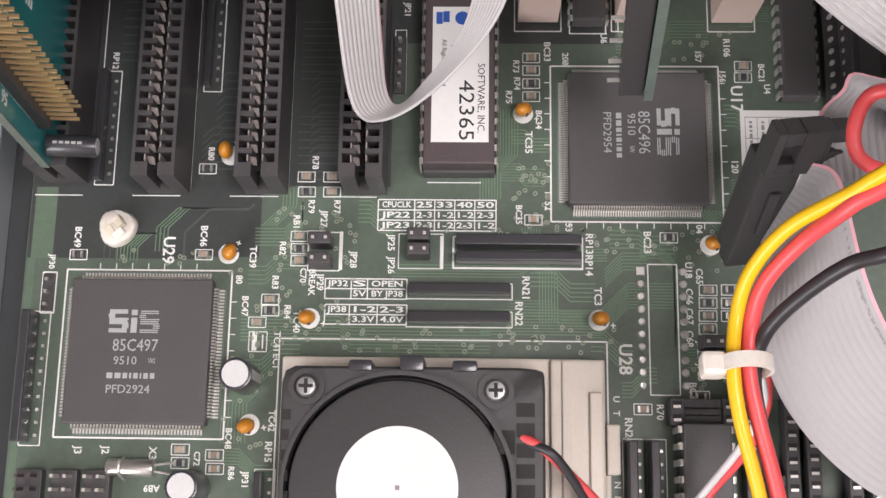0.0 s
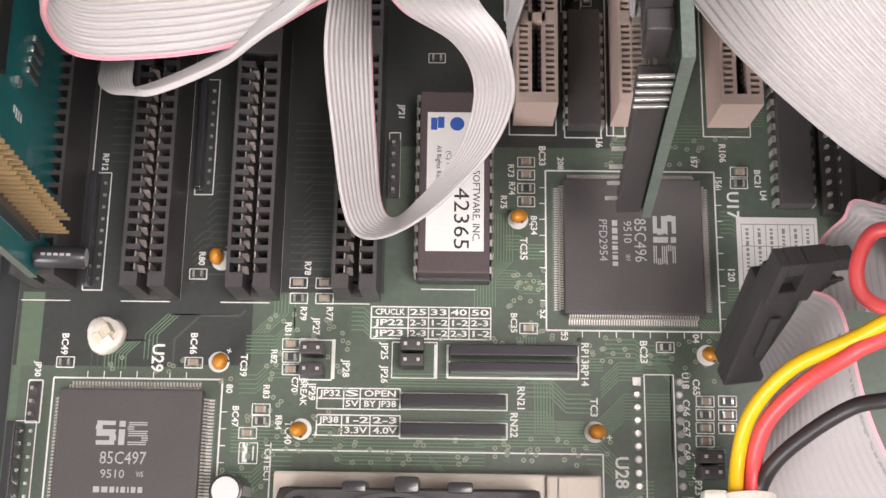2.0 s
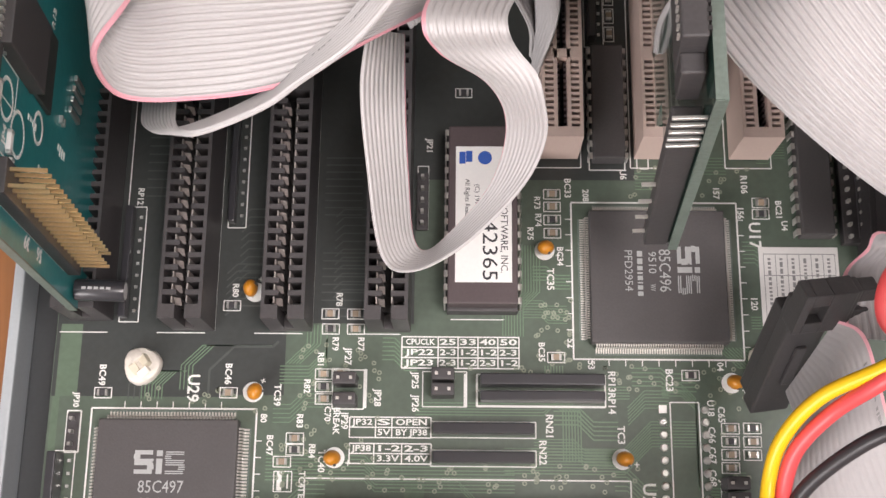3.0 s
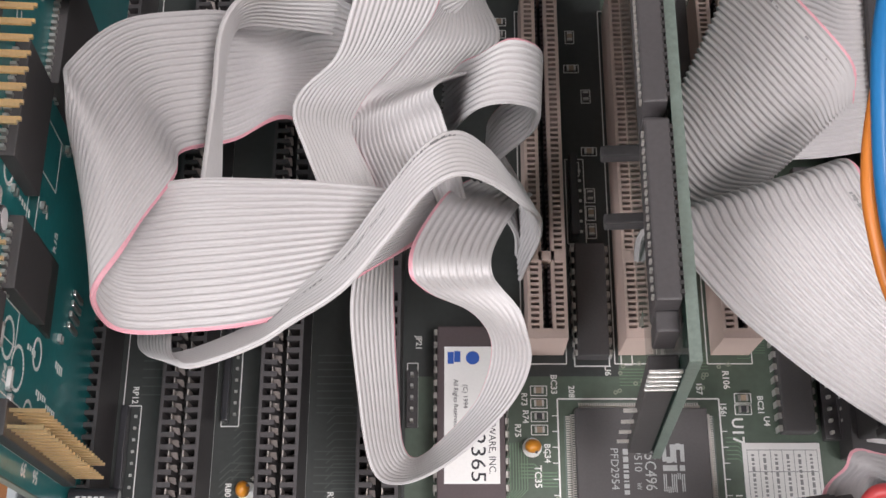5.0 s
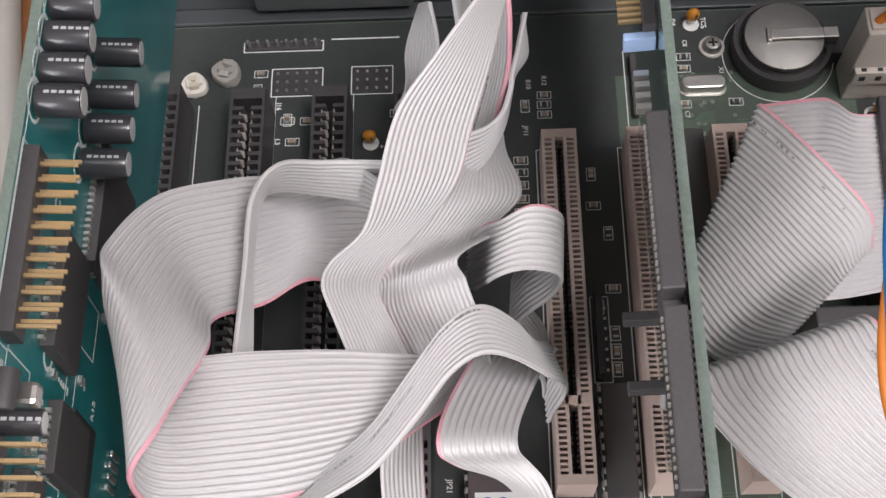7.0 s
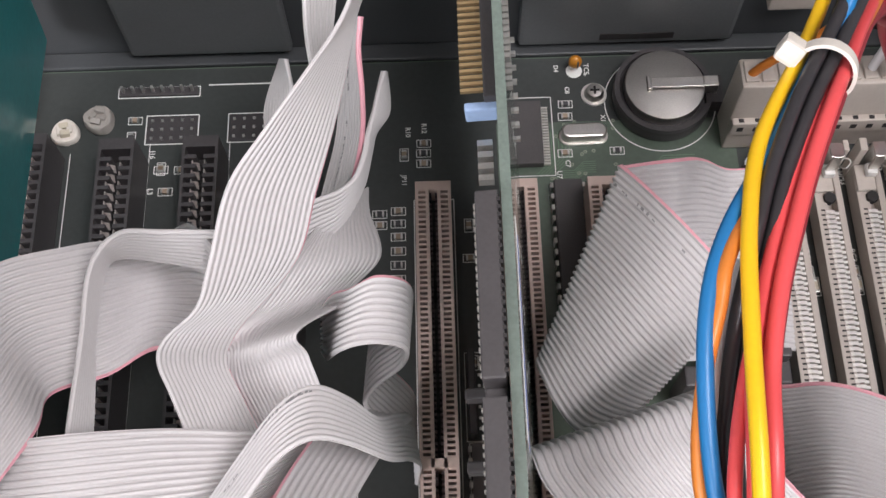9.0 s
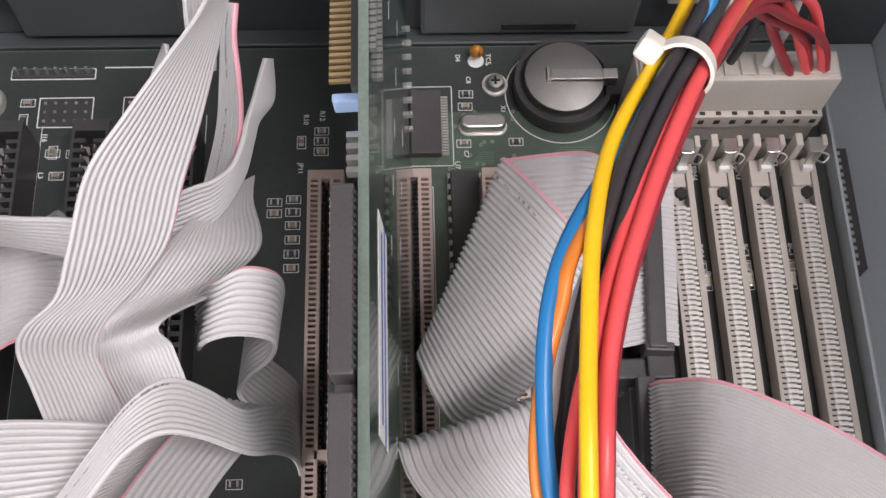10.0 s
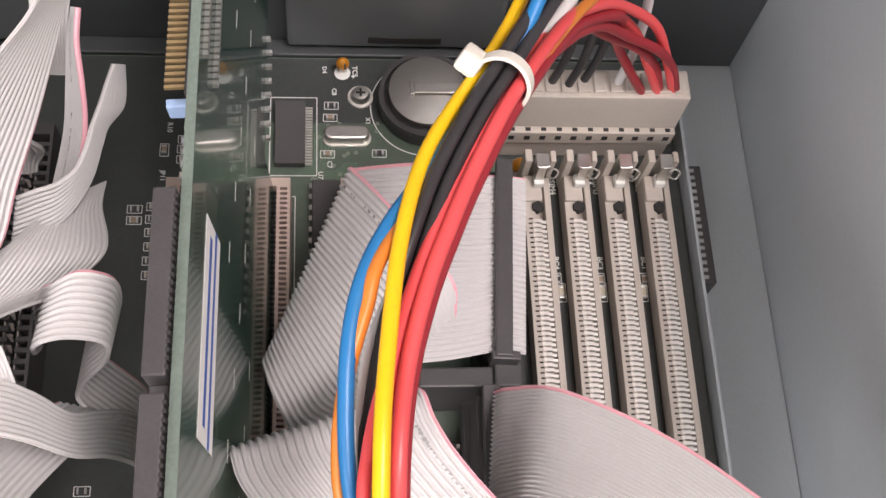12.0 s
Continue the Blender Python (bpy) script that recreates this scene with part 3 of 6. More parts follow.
def ribbon(label, wires, stations, steps=10, pitch=1.27, relief=0.48, marked=True, mark=0.5, skin=None, prints=()):
    """Flat cable of joined round wires. Stations: the middle and the direction across, from the marked wire to the far one.
    Prints: stretches of faint dashes, as start and end along the path and the place across it."""
    skin = skin or RIBBON
    t = thing("ribbon_cable", label, "cable", group="grey ribbon cables")
    path = spline(stations, steps)
    mids = [Vector(p[:3]) for p in path]
    for lo, hi, name, material in ((0, mark, "marked_wire", PINK if marked else skin), (mark, wires, "flat_web", skin)):
        bm = bmesh.new()
        offs = []
        for w in range(wires):
            for u, h in PROFILE:
                if lo <= w + u <= hi:
                    offs.append(((w + u - wires / 2) * pitch, 0.06 + relief * h))
        if hi == wires:
            offs.append((wires / 2 * pitch, 0.06))
        rows = []
        for i, p in enumerate(path):
            ahead = mids[min(i + 1, len(mids) - 1)] - mids[max(i - 1, 0)]
            across = Vector(p[3:]).normalized()
            up = across.cross(ahead).normalized()
            rows.append(([bm.verts.new(mids[i] + across * o + up * h) for o, h in offs], [bm.verts.new(mids[i] + across * o - up * h) for o, h in offs]))
        for (a, b), (c, d) in zip(rows, rows[1:]):
            for k in range(len(offs) - 1):
                bm.faces.new((a[k], a[k + 1], c[k + 1], c[k]))
                bm.faces.new((b[k + 1], b[k], d[k], d[k + 1]))
            bm.faces.new((a[0], c[0], d[0], b[0]))
            bm.faces.new((c[-1], a[-1], b[-1], d[-1]))
        bmesh.ops.recalc_face_normals(bm, faces=bm.faces)
        part(name, bm, material, t, "pink edge wire" if material is PINK else "pale grey joined wires", smooth=True)
    rng = random.Random(wires + len(stations))
    for start, end, place in prints:
        bm = bmesh.new()
        i0, i1 = int(start * (len(path) - 1)), int(end * (len(path) - 1))
        for i in range(i0, i1):
            ahead = mids[i + 1] - mids[i]
            count = max(1, int(ahead.length / 1.1))
            across = Vector(path[i][3:]).normalized()
            up = across.cross(ahead).normalized()
            for k in range(count):
                if rng.random() < 0.25:
                    continue
                mid = mids[i] + ahead * ((k + rng.uniform(0, 0.4)) / count) + across * (place + rng.uniform(-0.12, 0.12))
                a, c = ahead.normalized() * rng.uniform(0.15, 0.45), across * rng.uniform(0.12, 0.4)
                for side in (1, -1):
                    n = up * (side * (0.09 + relief))
                    bm.faces.new([bm.verts.new(mid + n + q) for q in (-a - c, a - c, a + c, c - a)])
        tagged(part("print", bm, GREY_PRINT, t, "faint printed dashes"), kind="stuff")
    return t

parallel_cable = ribbon("pale grey ribbon cable with a pink edge wire, looped over itself", 20, [
    (-17.6, 136.5, 62.5, 0.12, 0.13, 0.98),
    (-33.5, 142.4, 48.0, -0.12, 0.98, -0.13),
    (-44.5, 135.6, 56.0, -0.21, 0.92, 0.34),
    (-53.3, 129.1, 64.1, -0.35, 0.82, 0.45),
    (-54.7, 117.5, 74.4, -0.62, 0.63, 0.46),
    (-56.0, 108.4, 79.2, -0.42, 0.80, 0.42),
    (-58.8, 100.5, 74.5, -0.30, 0.95, -0.11),
    (-58.3, 97.2, 70.8, -0.16, 0.97, -0.19),
    (-54.2, 95.7, 66.4, -0.02, 1.00, 0.00),
    (-43.4, 95.9, 67.6, -0.02, 0.96, 0.29),
    (-29.7, 97.4, 66.6, -0.04, 1.00, -0.02),
    (-13.5, 99.8, 65.8, 0.33, 0.85, -0.42),
    (-2.7, 107.2, 56.8, 0.31, 0.68, -0.66),
])
serial_a_cable = ribbon("narrow pale grey ribbon cable arching in a hump", 10, [
    (-53.5, 90.2, 48.0, 0.65, -0.24, 0.72),
    (-50.9, 82.7, 55.0, 0.62, -0.24, 0.74),
    (-44.2, 80.0, 60.4, 0.35, -0.40, 0.85),
    (-31.8, 82.7, 66.4, 0.12, -0.54, 0.83),
    (-25.4, 85.6, 71.2, 0.10, -0.63, 0.77),
    (-17.0, 89.8, 77.4, 0.08, -0.74, 0.66),
    (-10.2, 97.4, 80.4, 0.08, -0.82, 0.56),
    (-4.4, 104.6, 81.8, 0.06, -0.85, 0.52),
    (0.8, 108.0, 81.0, 0.05, -0.85, 0.52),
    (6.0, 107.8, 76.6, 0.10, -0.80, 0.60),
    (11.0, 107.0, 67.8, 0.25, -0.76, 0.60),
    (13.6, 110.4, 55.0, 0.28, -0.82, 0.50),
    (15.0, 114.2, 38.0, 0.20, -0.92, 0.30),
    (14.7, 117.5, 18.0, 0.10, -0.98, 0.05),
    (14.3, 118.5, 5.0, 0.04, -0.99, 0.02),
], marked=False, prints=((0.24, 0.44, -1.2), (0.46, 0.58, -4.4)))
serial_b_cable = ribbon("narrow pale grey ribbon cable hanging in a long loop", 10, [
    (9.0, 118.0, 44.0, 0.97, -0.18, -0.13),
    (4.9, 108.2, 60.5, 0.98, -0.16, -0.13),
    (0.5, 95.0, 75.8, 1.00, -0.06, -0.07),
    (-0.2, 88.8, 79.5, 1.00, 0.03, -0.06),
    (1.9, 87.8, 73.2, 1.00, -0.01, -0.03),
    (7.4, 85.0, 66.7, 0.67, -0.40, 0.62),
    (9.8, 81.8, 55.5, 0.48, -0.47, 0.74),
    (6.8, 76.0, 43.9, 0.38, -0.36, 0.85),
    (-1.9, 69.3, 33.3, 0.18, -0.45, 0.88),
    (-8.8, 67.1, 26.8, -0.19, -0.53, 0.83),
    (-12.8, 70.5, 25.9, -0.42, -0.54, 0.73),
    (-14.2, 81.8, 35.0, -0.54, -0.23, 0.81),
    (-14.6, 92.2, 45.7, -0.57, -0.19, 0.80),
    (-13.8, 100.9, 53.2, -0.45, -0.33, 0.83),
], relief=0.26)
serial_c_cable = ribbon("short pale grey ribbon cable loop with a pink edge", 10, [
    (-1.8, 133.9, 46.2, -0.07, -0.42, -0.90),
    (3.6, 129.2, 64.0, -0.15, -0.99, 0.07),
    (9.2, 129.7, 68.2, -0.16, -0.99, -0.06),
    (15.0, 129.5, 65.3, -0.08, -1.00, 0.06),
    (14.4, 127.7, 58.1, -0.06, -0.95, 0.32),
    (9.0, 127.2, 49.0, -0.08, -0.99, 0.12),
    (6.6, 126.2, 41.0, -0.08, -0.99, 0.10),
    (9.6, 125.0, 31.0, -0.08, -0.99, 0.08),
    (13.4, 124.4, 18.0, -0.06, -0.99, 0.04),
    (14.2, 124.2, 5.0, -0.04, -0.99, 0.02),
])
game_cable = ribbon("twisted pale grey ribbon cable rising out of the case", 16, [
    (11.1, 179.9, 98.0, -0.05, -0.61, 0.79),
    (7.4, 171.8, 95.4, -0.07, -0.65, 0.76),
    (3.9, 163.4, 93.0, -0.21, -0.52, 0.83),
    (-1.0, 154.4, 88.7, -0.44, -0.41, 0.80),
    (-6.2, 146.1, 83.0, -0.62, -0.29, 0.73),
    (-9.7, 137.2, 76.2, -0.67, -0.38, 0.64),
    (-13.8, 132.2, 70.1, -0.56, -0.46, 0.69),
    (-20.6, 127.6, 64.7, -0.47, -0.37, 0.80),
    (-23.1, 123.8, 60.3, -0.42, -0.27, 0.87),
    (-20.6, 117.7, 56.8, -0.49, -0.16, 0.86),
    (-17.4, 110.4, 53.6, -0.51, -0.15, 0.85),
], relief=0.34)
strip_cable = ribbon("narrow grey ribbon cable with faint black print", 10, [
    (6.5, 186.1, 75.0, -0.28, 0.56, -0.78),
    (5.5, 181.6, 70.5, -0.32, 0.53, -0.78),
    (5.1, 176.2, 64.4, -0.42, 0.45, -0.79),
    (4.2, 171.4, 57.0, -0.50, 0.36, -0.79),
    (1.9, 166.8, 49.1, -0.55, 0.32, -0.77),
    (-1.0, 161.0, 42.5, -0.56, 0.32, -0.76),
    (-4.5, 154.0, 37.0, -0.56, 0.32, -0.76),
], prints=((0.05, 0.35, 0.4), (0.45, 0.8, 0.9)))
fold_cable = ribbon("narrow grey ribbon cable curving on its edge", 10, [
    (10.9, 186.9, 54.6, -0.02, 0.53, -0.85),
    (10.6, 181.0, 54.2, 0.13, 0.41, -0.90),
    (10.0, 176.9, 54.4, 0.17, 0.45, -0.87),
    (8.2, 172.4, 54.5, 0.06, 0.51, -0.86),
    (7.5, 168.3, 54.5, 0.03, 0.49, -0.87),
    (5.7, 161.8, 53.9, 0.02, 0.27, -0.96),
    (2.0, 156.4, 53.7, -0.08, -0.15, -0.99),
    (-2.2, 153.7, 54.1, -0.14, -0.34, -0.93),
    (-6.0, 151.8, 54.4, -0.24, -0.42, -0.88),
], marked=False)
leaf_cable = ribbon("loose grey ribbon cable end curling upwards", 10, [
    (-9.8, 190.2, 55.2, 0.21, -0.54, 0.82),
    (-10.5, 180.2, 53.8, 0.59, -0.35, 0.73),
    (-11.0, 174.2, 50.6, 0.55, -0.35, 0.76),
    (-10.8, 170.9, 36.8, 0.25, 0.52, -0.82),
], marked=False)
spare_cable = ribbon("narrow grey ribbon cable rising out of the case", 10, [
    (-1.0, 203.8, 67.6, 0.51, 0.51, -0.69),
    (-1.9, 192.4, 60.6, 0.33, 0.53, -0.78),
    (-2.0, 185.4, 52.6, 0.15, 0.52, -0.84),
], marked=False)
back_cable = ribbon("smooth grey ribbon cable curving beneath a twisted one", 20, [
    (2.5, 163.8, 42.5, 0.27, 0.60, -0.75),
    (0.9, 155.2, 47.1, 0.46, 0.58, -0.67),
    (0.0, 145.7, 51.1, 0.73, 0.36, -0.57),
    (-6.0, 138.1, 50.0, 0.73, 0.40, -0.55),
    (-10.6, 126.5, 62.4, 0.65, -0.09, 0.76),
    (-10.5, 123.0, 57.4, 0.69, -0.06, 0.73),
    (-7.9, 117.0, 53.8, 0.65, -0.04, 0.76),
    (-4.0, 108.0, 51.0, 0.50, 0.02, 0.87),
], relief=0.26, marked=False)
upright_cable = ribbon("narrow grey ribbon cable standing on its edge", 10, [
    (-13.4, 140.9, 69.1, 0.23, 0.20, 0.95),
    (-19.4, 142.2, 67.4, 0.33, 0.19, 0.92),
    (-28.6, 144.0, 65.6, 0.13, 0.06, 0.99),
    (-37.4, 145.4, 63.5, 0.21, -0.04, 0.98),
    (-41.7, 141.4, 61.5, 0.09, -0.32, 0.94),
    (-42.8, 129.1, 59.2, 0.09, -0.40, 0.91),
    (-43.1, 115.0, 57.7, -0.02, -0.34, 0.94),
    (-43.5, 106.8, 56.0, -0.07, -0.30, 0.95),
], marked=False)
floppy_w_cable = ribbon("wide grey ribbon cable folded back with a pink edge wire", 34, [
    (97.4, 156.4, 22.2, -0.07, -1.00, 0.00),
    (92.0, 157.2, 22.3, -0.07, -1.00, 0.00),
    (84.0, 155.6, 24.5, -0.07, -0.99, -0.06),
    (75.0, 152.8, 31.5, -0.12, -0.93, -0.30),
    (65.4, 148.7, 39.8, -0.20, -0.83, -0.52),
    (51.1, 147.9, 41.3, -0.36, -0.78, -0.50),
    (49.2, 147.3, 43.1, -0.42, -0.78, -0.46),
    (52.1, 142.4, 44.2, -0.52, -0.77, -0.37),
    (60.3, 130.7, 43.7, -0.73, -0.64, -0.24),
    (64.5, 122.4, 50.2, -0.66, -0.67, 0.34),
], prints=((0.62, 0.9, -17.5),))
floppy_x_cable = ribbon("wide grey ribbon cable sweeping down in a broad curve", 23, [
    (51.5, 113.6, 35.2, -0.85, -0.25, -0.46),
    (51.3, 113.2, 47.5, -0.93, -0.27, -0.24),
    (53.0, 111.0, 59.2, -0.96, -0.27, -0.06),
    (54.7, 105.5, 61.5, -0.96, -0.27, -0.04),
    (57.9, 100.4, 61.2, -0.97, -0.23, -0.03),
    (64.3, 93.8, 58.0, -0.98, -0.20, -0.05),
    (72.1, 88.1, 53.5, -0.98, -0.16, -0.07),
    (82.1, 81.9, 48.2, -0.99, -0.14, -0.09),
    (91.5, 76.8, 43.4, -0.99, -0.12, -0.09),
    (102.0, 72.0, 38.0, -0.99, -0.10, -0.09),
], pitch=1.55, relief=0.58, prints=((0.35, 0.85, -14.0),))
ide_y_cable = ribbon("wide grey ribbon cable rising from a black connector", 40, [
    (84.5, 104.3, 37.4, -0.15, -0.86, 0.49),
    (86.2, 104.2, 44.5, -0.17, -0.82, 0.54),
    (92.6, 101.6, 55.6, -0.26, -0.78, 0.57),
    (107.1, 92.2, 63.2, -0.44, -0.67, 0.60),
    (123.2, 78.5, 66.8, -0.59, -0.54, 0.60),
    (138.8, 66.3, 64.2, -0.71, -0.43, 0.56),
], mark=1.0, prints=((0.3, 0.6, 20.0),))
hang_cable = ribbon("smooth mid-grey ribbon cable hanging from a black cable connector", 16, [
    (60.3, 48.4, 33.8, -0.22, -0.48, -0.85),
    (61.2, 43.6, 40.2, -0.40, -0.66, -0.62),
    (60.8, 36.5, 43.4, -0.62, -0.70, -0.32),
    (61.0, 29.8, 44.2, -0.76, -0.62, -0.16),
    (62.6, 23.6, 43.8, -0.83, -0.55, -0.10),
    (65.6, 17.4, 43.2, -0.84, -0.53, -0.12),
    (70.6, 11.6, 41.8, -0.80, -0.58, -0.12),
    (78.2, 6.6, 39.0, -0.70, -0.70, -0.10),
    (90.0, 3.0, 34.0, -0.55, -0.83, -0.08),
], relief=0.05, skin=RIBBON_GREY, prints=((0.2, 0.8, -8.4),))
loop_cable = ribbon("thin grey ribbon cable curled with a pink edge", 10, [
    (70.9, 49.9, 41.6, 0.96, -0.14, 0.24),
    (69.9, 59.1, 43.4, 0.99, -0.13, -0.04),
    (72.5, 63.8, 43.0, 0.84, -0.12, -0.53),
    (75.9, 61.9, 48.4, 0.09, -0.81, 0.58),
    (88.0, 64.3, 35.8, 0.70, -0.24, -0.67),
], relief=0.16, skin=RIBBON_GREY)


# ---- power wires ----
def wire(points, radius, material, label, shift=(0, 0, 0)):
    bm = tube([(x + shift[0], y + shift[1], z + shift[2]) for x, y, z in points], radius, 10, 12)
    return single("power_wire", bm, material, label, "wire", "power supply wires", smooth=True)


# The loom from the power connector over the memory sockets towards the front.
wire([(134, 222, 98), (116, 212, 101), (96, 190, 104), (81.8, 163.1, 104), (76.7, 153.6, 106.8), (67.7, 137.4, 111), (63.2, 122.1, 115), (60.8, 105.4, 117.5), (59.6, 90.8, 118), (60, 78.0, 112), (64, 60, 92), (66.1, 46, 75), (62, 41.8, 69), (53.9, 38.0, 60), (49.2, 32.4, 54), (47.6, 26.0, 50), (46.8, 18.1, 50), (47.7, 10.5, 49), (50.9, -1.4, 46), (54, -16, 42)], 1.15, YELLOW, "glossy yellow power wire running along the loom")
BLACK_RUN = [(106, 201, 27), (108, 202, 40), (106, 200, 70), (98, 186, 104), (88, 168, 108), (79.4, 153.3, 110), (74.0, 144, 111.5), (68.5, 132.7, 112.5), (64.7, 122.4, 113), (61.3, 112, 111), (59, 101.2, 108), (58.0, 92, 105), (60, 74, 96), (67, 59, 82), (79, 49, 70), (94, 40, 60)]
for k, (dx, dy, dz) in enumerate(((0, 0, 0), (2.0, -0.8, -0.6), (0.8, 0.6, -2.2))):
    wire([(x + (dx if i > 3 else 3.9 * k), y + dy, z + (dz if i > 3 else 0)) for i, (x, y, z) in enumerate(BLACK_RUN)], 1.05, BLACK_WIRE, "black power wire bound into the loom")
RED_RUN = [(135.4, 199.7, 27.0), (129.7, 198.3, 42.0), (122.5, 196.3, 58.0), (110.0, 188.2, 76.0), (101.0, 179.2, 88.0), (92.9, 168.4, 98.0), (81.3, 147.8, 109.5), (74.2, 133.5, 112.5), (69.8, 123.1, 114.3), (66.3, 113.8, 115.3), (63.2, 102, 116), (61.7, 88, 115.5), (62.5, 70, 101), (68, 56, 86), (79, 46, 72), (94, 38, 62)]
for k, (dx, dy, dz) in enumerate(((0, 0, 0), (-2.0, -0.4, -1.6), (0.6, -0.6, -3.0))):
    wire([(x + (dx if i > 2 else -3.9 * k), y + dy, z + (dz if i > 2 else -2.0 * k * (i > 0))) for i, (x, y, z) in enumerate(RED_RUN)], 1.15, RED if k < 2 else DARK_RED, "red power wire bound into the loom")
wire([(68.6, 124, 110.5), (63.6, 110.3, 112), (60.3, 101.0, 112.8), (58.2, 92.3, 112.5), (57.6, 84, 110), (60, 69, 98), (67.5, 57, 87), (79, 48, 75), (94, 39, 64)], 1.0, RED, "red power wire bound into the loom")
wire([(130, 222, 109), (109, 203, 113), (92, 176, 113), (83, 158, 108), (77.1, 149.8, 107.5), (68.6, 135.4, 110.5), (60.9, 123.1, 113), (56.9, 113.0, 114), (55.4, 101.4, 112.4), (56.0, 88, 108), (59.5, 79, 103), (70, 68, 96), (88, 54, 84), (112, 38, 68)], 1.15, BLUE_WIRE, "blue power wire bowing out of the loom")
wire([(94, 200.5, 27), (97, 200, 33), (104, 198, 46), (109, 195, 64), (106, 188, 82), (95, 171, 96), (84, 154, 103), (73, 140, 107), (60.9, 119.9, 114), (58.1, 111.3, 114), (55.6, 102.8, 112), (54.4, 94, 108.5), (55.2, 86, 105), (59.5, 76, 99), (70, 65, 92), (88, 51, 80), (112, 35, 64)], 1.05, ORANGE_WIRE, "orange power wire beside the blue one")
wire([(63.6, 120, 108), (58.6, 107, 108), (57.6, 96, 106), (58.8, 82, 100), (64, 66, 90), (76, 54, 80), (92, 44, 70)], 0.9, WHITE_WIRE, "white wire inside the loom")
wire([(122, 201, 27), (123, 202, 44), (120, 202, 66), (112, 199, 78), (103, 188, 89), (93, 172, 96), (84, 156, 101), (75, 141, 105)], 1.1, WHITE_WIRE, "white power wire at the beige plug")
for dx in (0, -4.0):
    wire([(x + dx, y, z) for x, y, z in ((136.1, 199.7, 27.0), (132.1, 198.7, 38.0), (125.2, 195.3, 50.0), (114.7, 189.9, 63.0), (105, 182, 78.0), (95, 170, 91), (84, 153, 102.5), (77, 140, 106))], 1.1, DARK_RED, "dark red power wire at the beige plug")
# Wires at the front of the board.
wire([(65, 60, 84), (66.5, 44, 72.5), (60.5, 39.2, 67), (55.5, 35.6, 59), (51.2, 30.4, 53.4), (49.8, 24, 49.6), (49.4, 17.4, 49), (50.8, 10.0, 48), (54.0, -1.4, 45), (57, -16, 41)], 1.25, RED, "thick red power wire turning down at the tie")
wire([(78, 62, 70), (72, 58, 66), (66.5, 58, 62), (64.2, 53.5, 60), (65, 49, 59), (69, 46.5, 60), (76, 46, 62)], 1.15, RED, "red wire curled in a ring")
wire([(80, 40, 70), (68.0, 33.4, 66), (61.9, 32.1, 60), (55.0, 27.2, 54), (51.4, 22.5, 50), (50.6, 16.8, 47), (52.0, 8.6, 45), (54.2, -1.4, 42), (57, -16, 38)], 1.2, BLACK_WIRE, "thick black wire crossing the hanging ribbon")
wire([(53.5, 19, 40), (54.6, 14, 36), (53, 8, 28), (49, 1, 18), (44, -6, 12)], 0.7, WHITE_WIRE, "thin white wire twisted by the chip sockets")
wire([(54.6, 19, 40), (55.4, 13.5, 35), (54, 7, 27), (50, 0.4, 17), (45, -7, 11)], 0.7, RED, "thin red wire twisted by the chip sockets")
wire([(13.0, 9.8, 18), (18.2, 7.6, 20), (23.5, 3.2, 18), (29.7, -2.6, 15), (36, -9, 11)], 0.85, RED, "thin red fan wire")
wire([(13.0, 8.6, 17), (19.5, 6.8, 20.5), (23.0, 3.8, 19.4), (28.2, -3.2, 15), (34, -10, 11)], 0.85, BLACK_WIRE, "thin black fan wire twisted with the red one")


def wire_tie(at, rot, r, label):
    t = thing("wire_tie", label, "cable tie", at, "white cable ties", rot=rot)
    part("strap", ring(bmesh.new(), 0, 0, -1.2, 1.2, r + 0.6, r, 36), MILKY, t, smooth=True)
    part("head", boxes([(-r - 3.4, -r + 0.4, -1.9, 1.9, -1.9, 1.9)], 0.8), MILKY, t)


wire_tie((79.6, 150.4, 108.0), (62, 14, -32), 4.3, "milky white cable tie round the power loom")
wire_tie((48.8, 18.4, 49.6), (80, 0, 0), 3.6, "milky white cable tie round the front wires")
# Grey lead lying on the desk beside the case.
single("desk_cable", tube([(-141, 262, -24), (-134, 215, -24), (-128, 180, -24), (-123, 140, -24), (-126, 100, -24), (-134, 60, -24)], 3.4, 10, 14), LEAD_GREY, "thick pale grey lead lying on the desk", "cable", smooth=True)
single("round_cable", tube([(88, 118, 8), (90, 104, 10), (89, 90, 9), (87, 76, 7)], 2.6, 8, 14), WHITE_WIRE, "pale grey corrugated cable by the pin header", "cable", smooth=True)
SMALL_PARTS = [
    (-74.1, 45.7, 0),
    (-48.3, 45.9, 0),
    (-28.9, 49.9, 0),
    (-28.8, 47.3, 0),
    (-28.7, 44.8, 0),
    (-34.3, 36.8, 0),
    (-34.2, 34.5, 0),
    (-36.7, 32.1, 0),
    (-50.6, 6.7, 0),
    (-50.5, 4.1, 0),
    (-43.8, 5.7, 0),
    (-43.6, 3.1, 0),
    (46.0, 50.2, 0),
    (18.7, 53.7, 0),
    (-28.0, 62.5, 0),
    (-27.8, 59.3, 0),
    (-22.7, 62.5, 0),
    (-22.6, 59.3, 0),
    (-48.6, 64.1, 0),
    (18.3, 88.8, 0),
    (18.3, 86.0, 0),
    (18.3, 83.1, 0),
    (18.3, 80.2, 0),
    (62.4, 87.1, 0),
    (62.3, 84.6, 0),
    (40.0, 15.7, 0),
    (53.5, 39.5, 0),
    (53.4, 36.9, 0),
    (53.3, 34.3, 0),
    (53.2, 31.7, 0),
    (57.9, 39.6, 0),
    (57.8, 36.9, 0),
]
